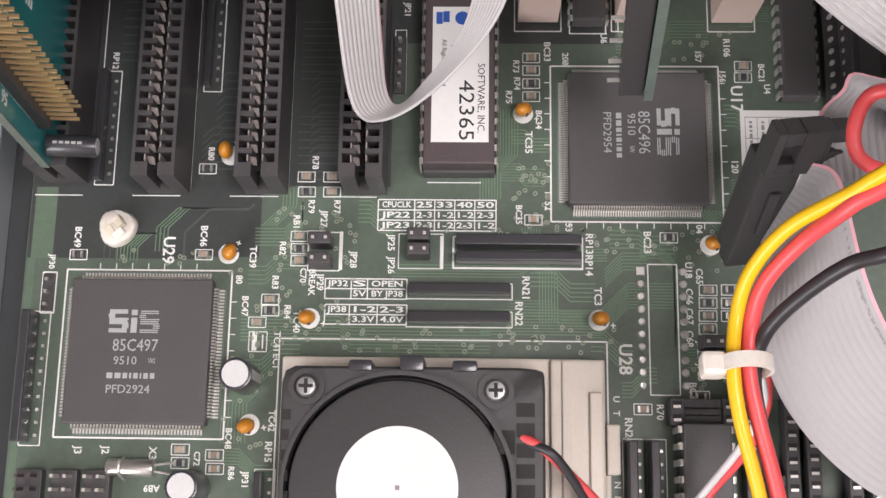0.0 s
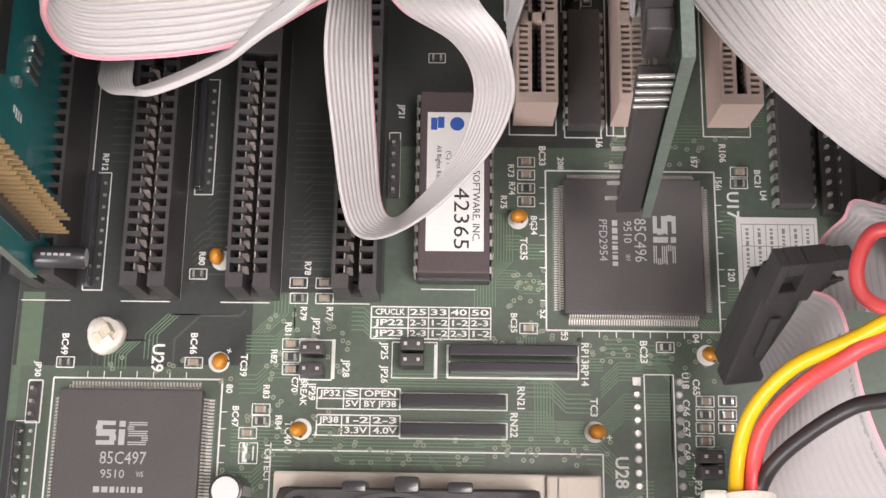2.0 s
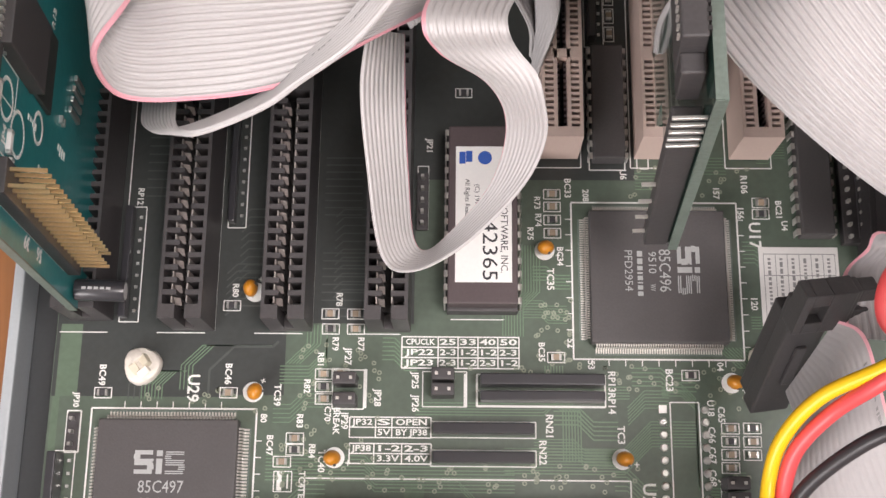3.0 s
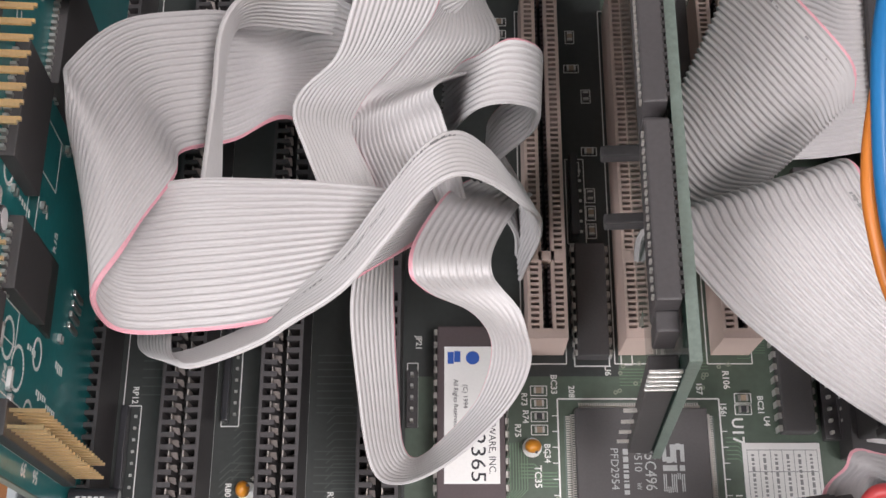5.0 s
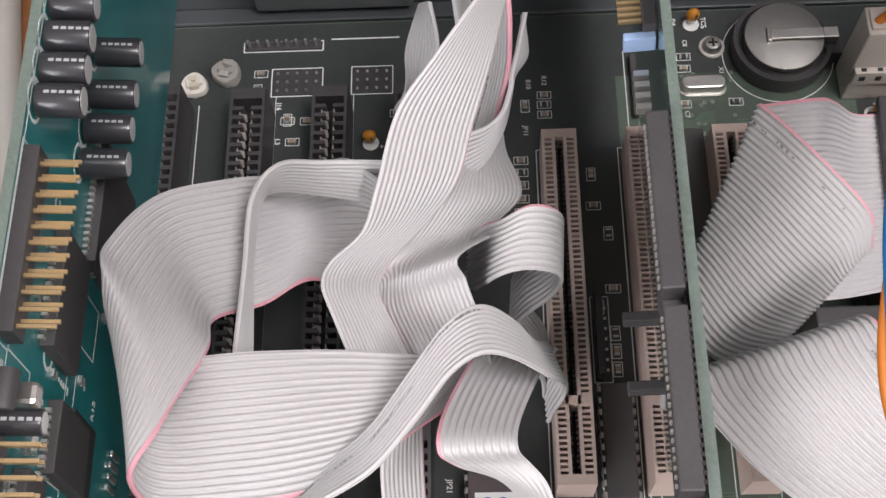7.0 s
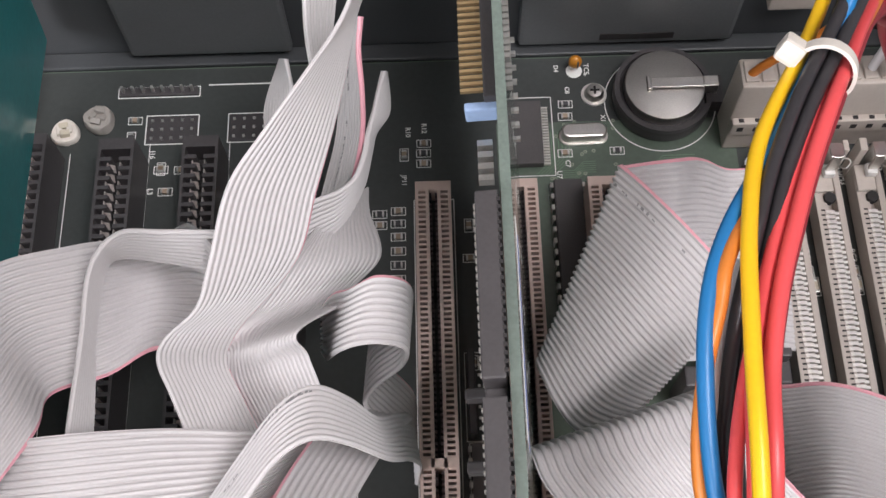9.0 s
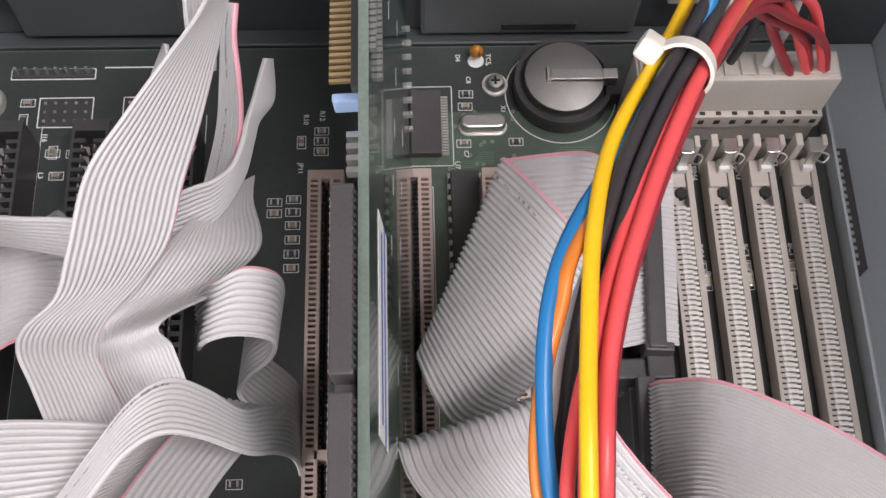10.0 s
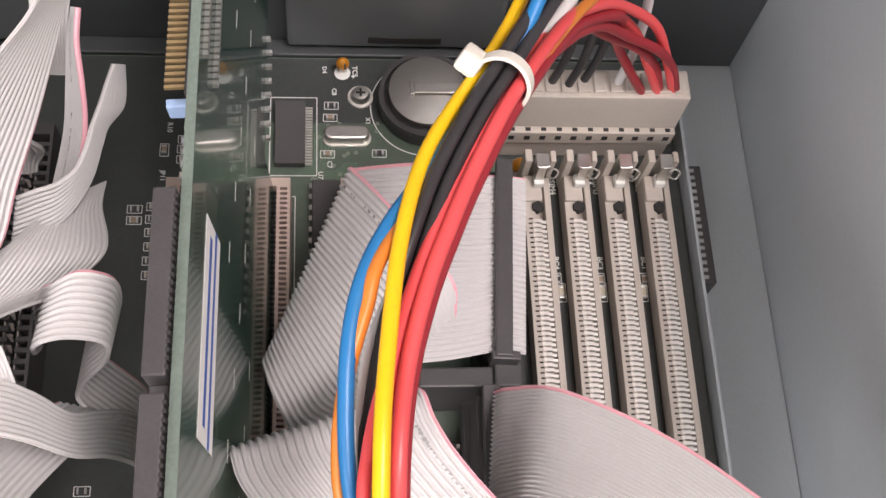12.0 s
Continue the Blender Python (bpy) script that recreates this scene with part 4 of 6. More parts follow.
SMALL_PARTS_REAR = [
    (57.7, 34.3, 0),
    (51.3, 18.3, 0),
    (-25.5, 50.0, 0),
    (17.5, 199.9, 0),
    (17.4, 197.1, 0),
    (17.4, 194.2, 0),
    (12.5, 196.8, 90),
    (6.3, 180.4, 0),
    (6.3, 177.4, 0),
    (10.9, 181.1, 0),
    (10.8, 177.7, 0),
    (10.8, 174.2, 0),
    (10.8, 170.4, 0),
    (10.7, 166.7, 0),
    (10.7, 163.0, 0),
    (28.1, 176.7, 90),
    (54.0, 210.1, 0),
    (53.7, 206.5, 0),
    (53.0, 195.9, 0),
    (66.1, 196.2, 0),
    (-48.7, 194.9, 90),
    (-56.3, 209.0, 0),
    (109.1, 161.4, 90),
    (119.9, 161.3, 90),
    (130.9, 161.3, 90),
    (81.3, 131.7, 0),
    (-43.6, 194.4, 0),
    (-48.7, 194.6, 0),
    (-0.6, 111.9, 0),
    (31.4, 126.0, 90),
    (31.4, 130.4, 90),
    (31.4, 134.8, 90),
    (28.0, 141.5, 90),
    (31.6, 146.0, 0),
    (31.4, 160.5, 90),
    (28.2, 168.0, 0),
    (-47.2, 188.4, 0),
    (-57.0, 204.0, 90),
    (-20.4, 196.0, 0),
]

MARKS = [
    ("BC49", -74.6, 49.4, 1.5, -90),
    ("U29", -55.7, 46.8, 2.6, -90),
    ("BC46", -48.6, 49.8, 1.5, -90),
    ("TC39", -38.3, 45.5, 1.5, -90),
    ("JP30", -79.5, 44.2, 1.3, -90),
    ("RB1", -29.7, 52.9, 1.4, -90),
    ("R82", -32.3, 47.4, 1.4, -90),
    ("R83", -33.5, 40.3, 1.4, -90),
    ("R84", -30.8, 34.3, 1.4, -90),
    ("BC47", -39.4, 35.4, 1.4, -90),
    ("TC41", -32.6, 28.2, 1.4, -90),
    ("EC1", -32.6, 24.3, 1.4, -90),
    ("TC42", -32.9, 12.5, 1.4, -90),
    ("BC48", -41.3, 9.0, 1.4, -90),
    ("RP15", -33.3, 6.5, 1.5, -90),
    ("R86", -40.4, 2.3, 1.3, -90),
    ("JP31", -37.6, 1.0, 1.4, -90),
    ("X3", -56.1, 5.9, 1.6, -90),
    ("J2", -65.5, 6.4, 1.6, -90),
    ("J3", -71.0, 6.3, 1.6, -90),
    ("C72", -47.3, 5.0, 1.3, -90),
    ("AB9", -55.8, -0.8, 1.4, 180),
    ("80", -40.9, 40.8, 1.4, -90),
    ("JP27", -24.1, 53.6, 1.5, -90),
    ("JP28", -17.8, 45.1, 1.5, -90),
    ("JP29", -24.4, 40.4, 1.5, -90),
    ("BREAK", -26.1, 40.4, 1.4, -90),
    ("C70", -27.9, 41.8, 1.4, -90),
    ("TC40", -28.8, 32.3, 1.5, -90),
    ("JP25", -10.2, 48.7, 1.5, -90),
    ("JP26", -10.1, 44.0, 1.5, -90),
    ("RN21", 17.1, 39.6, 1.6, -90),
    ("RN22", 15.7, 34.4, 1.6, -90),
    ("RP13", 29.9, 48.8, 1.6, -90),
    ("RP14", 29.8, 44.4, 1.6, -90),
    ("BC35", 15.7, 54.8, 1.4, -90),
    ("BC23", 41.6, 49.2, 1.6, -90),
    ("TC3", 31.5, 38.0, 1.6, -90),
    ("U18", 49.7, 43.6, 1.5, -90),
]

MARKS_MORE = [
    ("C65", 51.8, 42.3, 1.5, -90),
    ("C66", 49.7, 38.2, 1.5, -90),
    ("C67", 49.6, 34.2, 1.5, -90),
    ("C68", 49.5, 29.7, 1.5, -90),
    ("JP22", 51.6, 27.5, 1.5, -90),
    ("JP23", 51.5, 23.0, 1.5, -90),
    ("BC3", 49.8, 19.4, 1.5, -90),
    ("U28", 36.7, 25.5, 2.8, -90),
    ("R70", 43.3, 15.2, 1.5, -90),
    ("RN24", 37.1, 11.6, 1.6, -90),
    ("R73", 15.1, 86.9, 1.4, -90),
    ("R74", 15.3, 83.1, 1.4, -90),
    ("R75", 13.6, 80.1, 1.4, -90),
    ("BC33", 21.6, 90.2, 1.5, -90),
    ("BC34", 19.8, 75.2, 1.4, -90),
    ("TC35", 17.7, 70.2, 1.6, -90),
    ("208", 25.4, 88.6, 1.4, -90),
    ("U17", 60.7, 80.0, 2.6, -90),
    ("156", 58.0, 84.9, 1.4, -90),
    ("157", 53.1, 89.3, 1.4, -90),
    ("R106", 59.1, 91.2, 1.5, -90),
    ("BC21", 66.1, 85.6, 1.4, -90),
    ("U4", 67.1, 82.1, 1.4, -90),
    ("120", 59.8, 65.3, 1.5, -90),
    ("52", 21.7, 56.7, 1.5, -90),
    ("53", 25.8, 52.2, 1.5, -90),
    ("104", 52.1, 52.5, 1.4, -90),
    ("U6", 33.5, 93.3, 1.5, -90),
    ("R80", -48.1, 67.4, 1.4, -90),
    ("R78", -26.3, 65.6, 1.4, -90),
    ("R79", -26.8, 56.2, 1.4, -90),
    ("R77", -21.5, 56.2, 1.4, -90),
    ("RP12", -69.7, 87.9, 1.4, -90),
    ("JP21", -7.9, 99.6, 1.4, -90),
]

MARKS_REAR = [
    ("TC5", 60.1, 220.5, 1.4, -90),
    ("C8", 54.7, 214.3, 1.3, -90),
    ("C7", 53.5, 193.0, 1.3, -90),
    ("X1", 63.3, 205.7, 1.3, -90),
    ("D4", 52.2, 220.9, 1.3, -90),
    ("U7", 51.2, 189.9, 1.4, -90),
    ("R12", 17.6, 204.3, 1.4, -90),
    ("R10", 13.5, 203.3, 1.4, -90),
    ("JP11", 12.4, 189.6, 1.3, -90),
    ("SIM4", 109.9, 186.8, 1.6, -90),
    ("SIM3", 121.1, 186.8, 1.6, -90),
    ("SIM2", 132.2, 187.7, 1.6, -90),
    ("BC4", 109.2, 165.9, 1.5, -90),
    ("BC3", 120.2, 165.8, 1.5, -90),
    ("BC1", 131.4, 165.8, 1.5, -90),
    ("J16", -51.2, 199.0, 1.4, -90),
    ("L3", -51.1, 188.6, 1.4, -90),
]


# ---- small soldered parts ----
RESIST = mat("dark_chip_resistor", (0.06, 0.06, 0.065), 0.4, 0, 0.15, 2500, 0.1, 0.1, 200)
TAN_CAP = mat("tan_chip_capacitor", (0.34, 0.27, 0.20), 0.45, 0, 0.15, 2500, 0.1, 0.1, 200, each=0.3)
smd_body = quick_mesh("ceramic_body", [(-0.62, 0.62, -0.6, 0.6, 0.05, 0.75)], TAN_CAP)
smd_dark = quick_mesh("ceramic_body", [(-0.62, 0.62, -0.6, 0.6, 0.05, 0.6)], RESIST)
smd_end = quick_mesh("metal_end", [(-1.05, -0.6, -0.62, 0.62, 0.03, 0.78)], SOLDER)
smd_frame = quick_mesh("printed_frame", outline(-1.75, 1.75, -1.05, 1.05, 0.2), INK)
for i, (x, y, turn) in enumerate(SMALL_PARTS + SMALL_PARTS_REAR):
    t = thing("chip_component", "tiny surface-mounted component in a printed white frame", "component", (x, y, 0.05), "surface-mounted components", rot=(0, 0, turn))
    part("ceramic_body", smd_dark if i % 3 == 0 else smd_body, t)
    for k in (0, 180):
        e = part("metal_end", smd_end, t)
        e.matrix_local = pose(0, 0, 0, 0, 0, k)
    part("printed_frame", smd_frame, t)

for rows in (MARKS, MARKS_MORE, MARKS_REAR):
    for words, x, y, size, turn in rows:
        lettering(words, x, y, 0.05, size * 0.95, INK, board, "silkscreen_text", turn)
for k, letter in enumerate("UTSROPNML"):
    lettering(letter, 34.8, 17.6 - 2.75 * k, 0.05, 1.3, INK, board, "silkscreen_text", -90)


def table(x0, x1, y0, y1, columns, rows, words, gap=None):
    """A printed jumper table."""
    xs = [x0 + (x1 - x0) * c for c in columns]
    ys = [y0 + (y1 - y0) * r / rows for r in range(rows + 1)]
    lines = [(x0, x1, y - 0.13, y + 0.13, 0, 0.03) for y in ys] + [(x - 0.13, x + 0.13, y0, y1, 0, 0.034) for x in xs]
    part("printed_table", quick_mesh("printed_table", lines, INK), board)
    for r, line in enumerate(words):
        for c, word in enumerate(line):
            if word:
                lettering(word, (xs[c] + xs[c + 1]) / 2, (ys[rows - 1 - r] + ys[rows - r]) / 2, 0.05, 1.25, INK, board, "silkscreen_text", width=(xs[c + 1] - xs[c]) * 0.8)


table(-13.0, 11.1, 51.3, 57.8, (0, 0.31, 0.48, 0.65, 0.82, 1), 3, (("CPUCLK", "25", "33", "40", "50"), ("JP22", "2-3", "1-2", "1-2", "2-3"), ("JP23", "2-3", "1-2", "2-3", "1-2")))
table(-23.3, -6.8, 37.1, 41.2, (0, 0.32, 0.52, 1), 2, (("JP32", "S", "OPEN"), ("", "5V", "BY JP38")))
table(-23.2, -6.7, 31.9, 35.9, (0, 0.3, 0.64, 1), 2, (("JP38", "1-2", "2-3"), ("", "3.3V", "4.0V")))


def tantalum(x, y, turn=0, lean=14):
    t = thing("tantalum_capacitor", "small amber bead capacitor on a white printed circle", "capacitor", (x, y, 0.05), "amber bead capacitors", rot=(lean, 0, turn))
    bm = bmesh.new()
    bmesh.ops.create_uvsphere(bm, u_segments=18, v_segments=12, radius=1.75)
    for v in bm.verts:
        v.co = Vector((v.co.x, v.co.y * 0.85, v.co.z * 1.25 + 4.0 + (0.35 * v.co.z if v.co.z < 0 else 0)))
    part("bead", bm, AMBER, t, smooth=True)
    part("polarity_stripe", box(bmesh.new(), 0.35, 0.85, -1.46, -0.5, 3.3, 5.55, 0.15), BLACK, t)
    for s in (-0.9, 0.9):
        part("lead", tube([(s * 0.7, 0, 3), (s, 0, 1.4), (s, 0, 0)], 0.28, 3, 8), TIN, t, smooth=True)
    r = part("printed_circle", ring(disc(bmesh.new(), 0, 0, 0.0, 0.03, 2.05, n=28), 0, 0, 0, 0.05, 2.1, 1.85, 28), INK, t)
    r.matrix_local = pose(0, 0, 0, -lean, 0, 0) @ pose(0, -0.6 * MM, 0)
    p = part("plus_sign", quick_mesh("plus_sign", [(2.3, 3.3, -1.75, -1.5, 0.0, 0.03), (2.68, 2.93, -2.15, -1.1, 0.0, 0.034)], INK), t)
    p.matrix_local = pose(0, 0, 0, -lean, 0, 0)


for x, y, turn, lean in ((-43.8, 46.3, 70, 24), (-26.2, 33.6, 0, 14), (31.7, 33.8, 0, 12), (16.6, 77.0, 0, 14), (-37.4, 12.3, 10, 16), (54.4, 49.3, -10, 14), (-44.5, 67.0, 90, 4), (56.9, 220.6, 0, 4), (-27.0, 188.0, 0, 10), (99.0, 191.5, 90, 30)):
    tantalum(x, y, turn, lean)


def electrolytic(x, y, r, h, label, rot=(0, 0, 0), z=0.05):
    t = thing("electrolytic_capacitor", label, "capacitor", (x, y, z), "round capacitors", rot=rot)
    bm = bmesh.new()
    disc(bm, 0, 0, 0, h, r, n=32, bevel=0.5)
    part("sleeve", bm, SLEEVE, t, smooth=True)
    part("top", disc(bmesh.new(), 0, 0, h, h + 0.08, r * 0.8, n=32), CAP_TOP, t, "bare aluminium top")
    part("stripe", quick_mesh("stripe", [(-r - 0.02, -r * 0.8, -0.9, 0.9, 0.8, h - 0.8)], CHIP_INK), t)
    return t


electrolytic(-38.4, 20.6, 3.2, 10.5, "black sleeved round capacitor with a bright aluminium top", (0, 0, 180))
electrolytic(-47.4, -0.6, 3.2, 10.5, "black sleeved round capacitor with a bright aluminium top")

# White printed half circle of an empty place.
printed("empty_place", [(-37.6, -36.6, 26.4, 30.2, 0, 0.03), (-35.6, -35.3, 26.8, 29.6, 0, 0.03)] + outline(-38.2, -34.6, 26.2, 30.2, 0.2))


def sip(x0, x1, y0, y1, h, label, framed=True):
    """A single in-line resistor network or low header strip."""
    t = thing("resistor_network", label, "resistor", ((x0 + x1) / 2, (y0 + y1) / 2, 0.05), "single in-line networks")
    w, d = (x1 - x0) / 2, (y1 - y0) / 2
    part("body", boxes([(-w, w, -d, d, 0.6, h)], 0.3), SLEEVE, t)
    long_x = w > d
    k = max(2, int(2 * max(w, d) / 2.54))
    pins = []
    for i in range(k):
        a = (i - (k - 1) / 2) * 2.54
        pins.append((a - 0.3, a + 0.3, -0.3, 0.3, 0, 0.7) if long_x else (-0.3, 0.3, a - 0.3, a + 0.3, 0, 0.7))
    part("pin_comb", quick_mesh("pin_comb", pins, TIN), t)
    part("joint_comb", quick_mesh("joint_comb", [(a0 + (0 if long_x else w + 0.9), a1 + (0 if long_x else w + 0.9), b0 + (0 if not long_x else -0.9 - d), b1 + (0 if not long_x else -0.9 - d), 0, 0.35) for a0, a1, b0, b1, _, _ in pins] if not long_x else pins, SOLDER), t)
    if framed:
        part("printed_frame", quick_mesh("printed_frame", outline(-w - 0.5, w + (0.5 if long_x else 1.9), -d - 0.5, d + 0.5, 0.22), INK), t)


sip(3.1, 28.0, 47.3, 49.6, 5.4, "glossy black resistor network in a printed frame")
sip(3.1, 28.0, 44.2, 46.2, 5.0, "glossy black resistor network in a printed frame")
sip(-6.3, 13.9, 37.7, 39.9, 4.2, "low black resistor network in a printed frame")
sip(-6.3, 13.9, 32.0, 34.2, 4.2, "low black resistor network in a printed frame")
sip(-82.4, -80.6, 7.6, 33.4, 6.0, "black resistor network beside the controller chip")
sip(-71.6, -70.0, 61.0, 85.0, 3.5, "black resistor network between two expansion slots")
sip(-50.0, -48.6, 81.5, 106.0, 3.5, "black resistor network between two expansion slots")
sip(36.4, 38.2, -22, 9.4, 5.4, "black resistor network beside the processor socket")
sip(40.6, 42.4, -22, 9.4, 5.4, "black resistor network beside the processor socket")
sip(26.4, 28.2, 123.4, 143.5, 5.0, "black resistor network beside a cream slot")
sip(-35.2, -33.6, -18, 2.6, 4.0, "black resistor network beside the cooler")


def pin_header(x0, y0, nx, ny, label, tall=6.5, base=2.5, at=None, shrouded=False, metal=GOLD):
    """A block of square pins in a black strip, 2.54 mm apart."""
    t = thing("pin_header", label, "header", (x0, y0, 0.05), "pin headers")
    w, d = (nx - 1) * 2.54, (ny - 1) * 2.54
    part("base", boxes([(-1.27, w + 1.27, -1.27, d + 1.27, 0.1, base)], 0.2), BLACK, t)
    pin = quick_mesh("pin", [(-0.32, 0.32, -0.32, 0.32, 0.0, tall)], metal)
    for i in range(nx):
        for j in range(ny):
            p = part("pin", pin, t)
            p.matrix_local = pose(i * 2.54 * MM, j * 2.54 * MM, 0)
    return t


pin_header(-80.5, -11.5, 2, 6, "dark two-row pin header near the board edge", 6.0, 2.5, metal=CERAMIC)
pin_header(-73.6, -11.5, 2, 6, "dark two-row pin header near the board edge", 6.0, 2.5, metal=TIN)
pin_header(-67.2, -11.5, 2, 6, "dark two-row pin header near the board edge", 6.0, 2.5, metal=TIN)
pin_header(-79.6, 35.2, 1, 3, "three bright pins in a printed frame", 2.0, 0.4, metal=SOLDER)
pin_header(-9.2, 81.8, 1, 5, "five pins in a low strip beside the label chip", 3.0, 1.0, metal=SOLDER)
pin_header(83.0, 80.0, 2, 7, "black two-row pin header with bright pins", 4.2, 3.0, metal=TIN)
pin_header(-59.8, 217.4, 8, 1, "white framed single-row pin header at the rear", 3.0, 0.6, metal=SOLDER)
pin_header(-51.8, 203.6, 5, 3, "bright rows of solder pads at the rear of the board", 0.6, 0.2, metal=SOLDER)
pin_header(-30.8, 203.6, 4, 3, "bright rows of solder pads at the rear of the board", 0.6, 0.2, metal=SOLDER)
pin_header(78.5, 108.0, 1, 1, "single bright pin beside a chip", 4.0, 1.0, metal=TIN)
for frame_row in ((-61.3, -40.2, 215.9, 218.9), (-53.4, -40.0, 202.0, 210.4), (-32.4, -21.6, 202.0, 210.4), (-81.0, -78.2, 33.6, 42.0)):
    printed("header_frame", outline(*frame_row, 0.3))
printed("rear_line", [(-38, -20, 219, 219.4, 0, 0.03)])


def jumper(x, y, z=0.05, label="black jumper cap on two pins"):
    t = thing("jumper", label, "jumper", (x, y, z), "jumper caps")
    part("cap", boxes([(-2.3, 2.3, -1.25, 1.25, 0.4, 6.4)], 0.35), BLACK, t)
    for s in (-1.27, 1.27):
        part("pin", quick_mesh("pin", [(s - 0.3, s + 0.3, -0.3, 0.3, 0, 6.8)], TIN), t)


jumper(-24.0, 48.3)
jumper(-24.0, 44.2, label="black jumper cap beside two bright pins")
jumper(-4.4, 49.3, label="black jumper cap stacked beside another")
jumper(-4.4, 46.2, label="black jumper cap stacked beside another")
jumper(53.2, 25.5, label="black jumper cap under the wire tie")
jumper(53.2, 28.4, label="black jumper cap under the wire tie")
printed("jumper_frames", outline(-27.0, -20.6, 42.8, 50.8, 0.25) + [(-20.6, -20.0, 43, 51, 0, 0.03), (-0.2, 0.5, 43.4, 50.2, 0, 0.03)] + outline(-8.6, 0.4, 43.4, 50.6, 0.2) + outline(2.4, 28.6, 43.5, 50.1, 0.25))

# Crystal cans.
for cx, cy, long_, label in ((-59.6, 3.0, 4.6, "silver cylindrical crystal can lying on the board"),):
    t = thing("crystal", label, "crystal", (cx, cy, 0.05))
    part("can", disc(bmesh.new(), 0, 1.9, -long_, long_, 1.75, n=24, axis="X", bevel=0.3), STEEL, t, smooth=True)
    for s in (-0.6, 0.6):
        part("lead", tube([(long_, s, 1.9), (long_ + 2, s * 1.5, 1.2), (long_ + 3.4, s * 2, 0.1)], 0.25, 4, 8), TIN, t, smooth=True)
    part("strap", tube([(-1.8, -2.2, 0.1), (-1.8, -1.2, 3.4), (-1.8, 0, 3.8), (-1.8, 1.2, 3.4), (-1.8, 2.2, 0.1)], 0.25, 4, 8), TIN, t, smooth=True)
t = thing("crystal", "oval silver crystal can near the coin cell", "crystal", (57.9, 200.6, 0.05))
def oblong(half, r, z0, z1, inset):
    """Rounded slab, its top edge drawn in."""
    bm = bmesh.new()
    rings = []
    for z, k in ((z0, 0), (z1 - inset, 0), (z1 - inset * 0.3, inset * 0.5), (z1, inset * 1.3)):
        ring_ = []
        for i in range(32):
            a = math.pi * 2 * i / 32
            ring_.append(bm.verts.new((math.copysign(half, math.cos(a)) + (r - k) * math.cos(a), (r - k) * math.sin(a), z)))
        rings.append(ring_)
    for lo, hi in zip(rings, rings[1:]):
        for i in range(32):
            bm.faces.new((lo[i], lo[(i + 1) % 32], hi[(i + 1) % 32], hi[i]))
    bm.faces.new(rings[-1])
    bm.faces.new(rings[0][::-1])
    return bm


part("can", oblong(3.6, 2.1, 0.5, 3.6, 0.4), STEEL, t)
part("flange", oblong(3.6, 2.6, 0.05, 0.5, 0.1), TIN, t)

# Standoffs and screws.
def standoff(x, y, r, h, label, seed=1, nylon=None):
    """Torn nylon peg: an uneven low head with a split barb."""
    rng = random.Random(seed)
    t = thing("nylon_standoff", label, "standoff", (x, y, 0.05), "white nylon standoffs")
    bm = disc(bmesh.new(), 0, 0, 0, h, r, r * 0.9, n=28, bevel=0.5)
    for v in bm.verts:
        k = 1 + 0.05 * math.sin(3 * math.atan2(v.co.y, v.co.x) + seed) + rng.uniform(-0.03, 0.03)
        v.co = Vector((v.co.x * k, v.co.y * k, v.co.z * (1 + rng.uniform(-0.1, 0.1))))
    part("head", bm, nylon or MILKY, t, smooth=True)
    for i in range(4):
        a = 1.57 * i + 0.6 * seed
        bm = box(bmesh.new(), -r * 0.32, r * 0.32, -r * 0.2, r * 0.2, 0, rng.uniform(0.7, 1.7), 0.25)
        bm.transform(pose(math.cos(a) * r * 0.36, math.sin(a) * r * 0.36, h - 0.15, rng.uniform(-25, 25), rng.uniform(-25, 25), math.degrees(a) + 90))
        part("barb", bm, nylon or (MILKY if i % 2 else TAN), t, smooth=True)


standoff(-66.2, 51.2, 4.0, 2.0, "white nylon standoff head with a torn barb")
standoff(-73.6, 205.6, 3.7, 2.0, "torn white nylon standoff at the rear of the board", 3)
standoff(-65.2, 208.8, 3.9, 3.0, "dull grey nylon standoff at the rear of the board", 5, LEAD_GREY)
standoff(60.2, 53.5, 2.6, 3.0, "yellowed nylon standoff behind the cable connector")
t = thing("board_screw", "steel screw holding the board near the coin cell", "screw", (61.5, 212.6, 0.05))
part("washer", disc(bmesh.new(), 0, 0, 0, 0.5, 3.3, n=32), TIN, t, smooth=True)
part("head", disc(bmesh.new(), 0, 0, 0.5, 2.6, 2.7, 2.0, n=28, bevel=0.5), STEEL, t, smooth=True)
part("cross_slot", quick_mesh("cross_slot", [(-1.2, 1.2, -0.3, 0.3, 2.58, 2.66), (-0.3, 0.3, -1.2, 1.2, 2.58, 2.67)], RECESS_SHADE), t)

# Coin cell in its holder.
t = thing("coin_cell_battery", "round silver coin cell in a black holder under a metal strap", "battery", (78.4, 210.6, 0.05))
part("holder", ring(disc(bmesh.new(), 0, 0, 0.1, 4.0, 12.4, n=48, bevel=0.5), 0, 0, 4, 5.6, 12.4, 11.2, 48), BLACK, t, smooth=True)
part("cell", disc(bmesh.new(), 0, 0, 4.0, 7.6, 10.0, n=64, bevel=0.4), STEEL, t, "brushed steel coin cell", smooth=True)
part("strap", boxes([(-3.6, 9.5, -1.5, 1.5, 8.2, 8.7), (9.5, 13.2, -1.5, 1.5, 5.0, 8.7), (-4.6, -3.6, -2.0, 2.0, 7.65, 8.9)], 0.2), STEEL, t, "bent metal contact strap")
part("socket_block", boxes([(10.4, 15.0, -4, 4, 0.1, 5.0)], 0.4), BLACK, t)
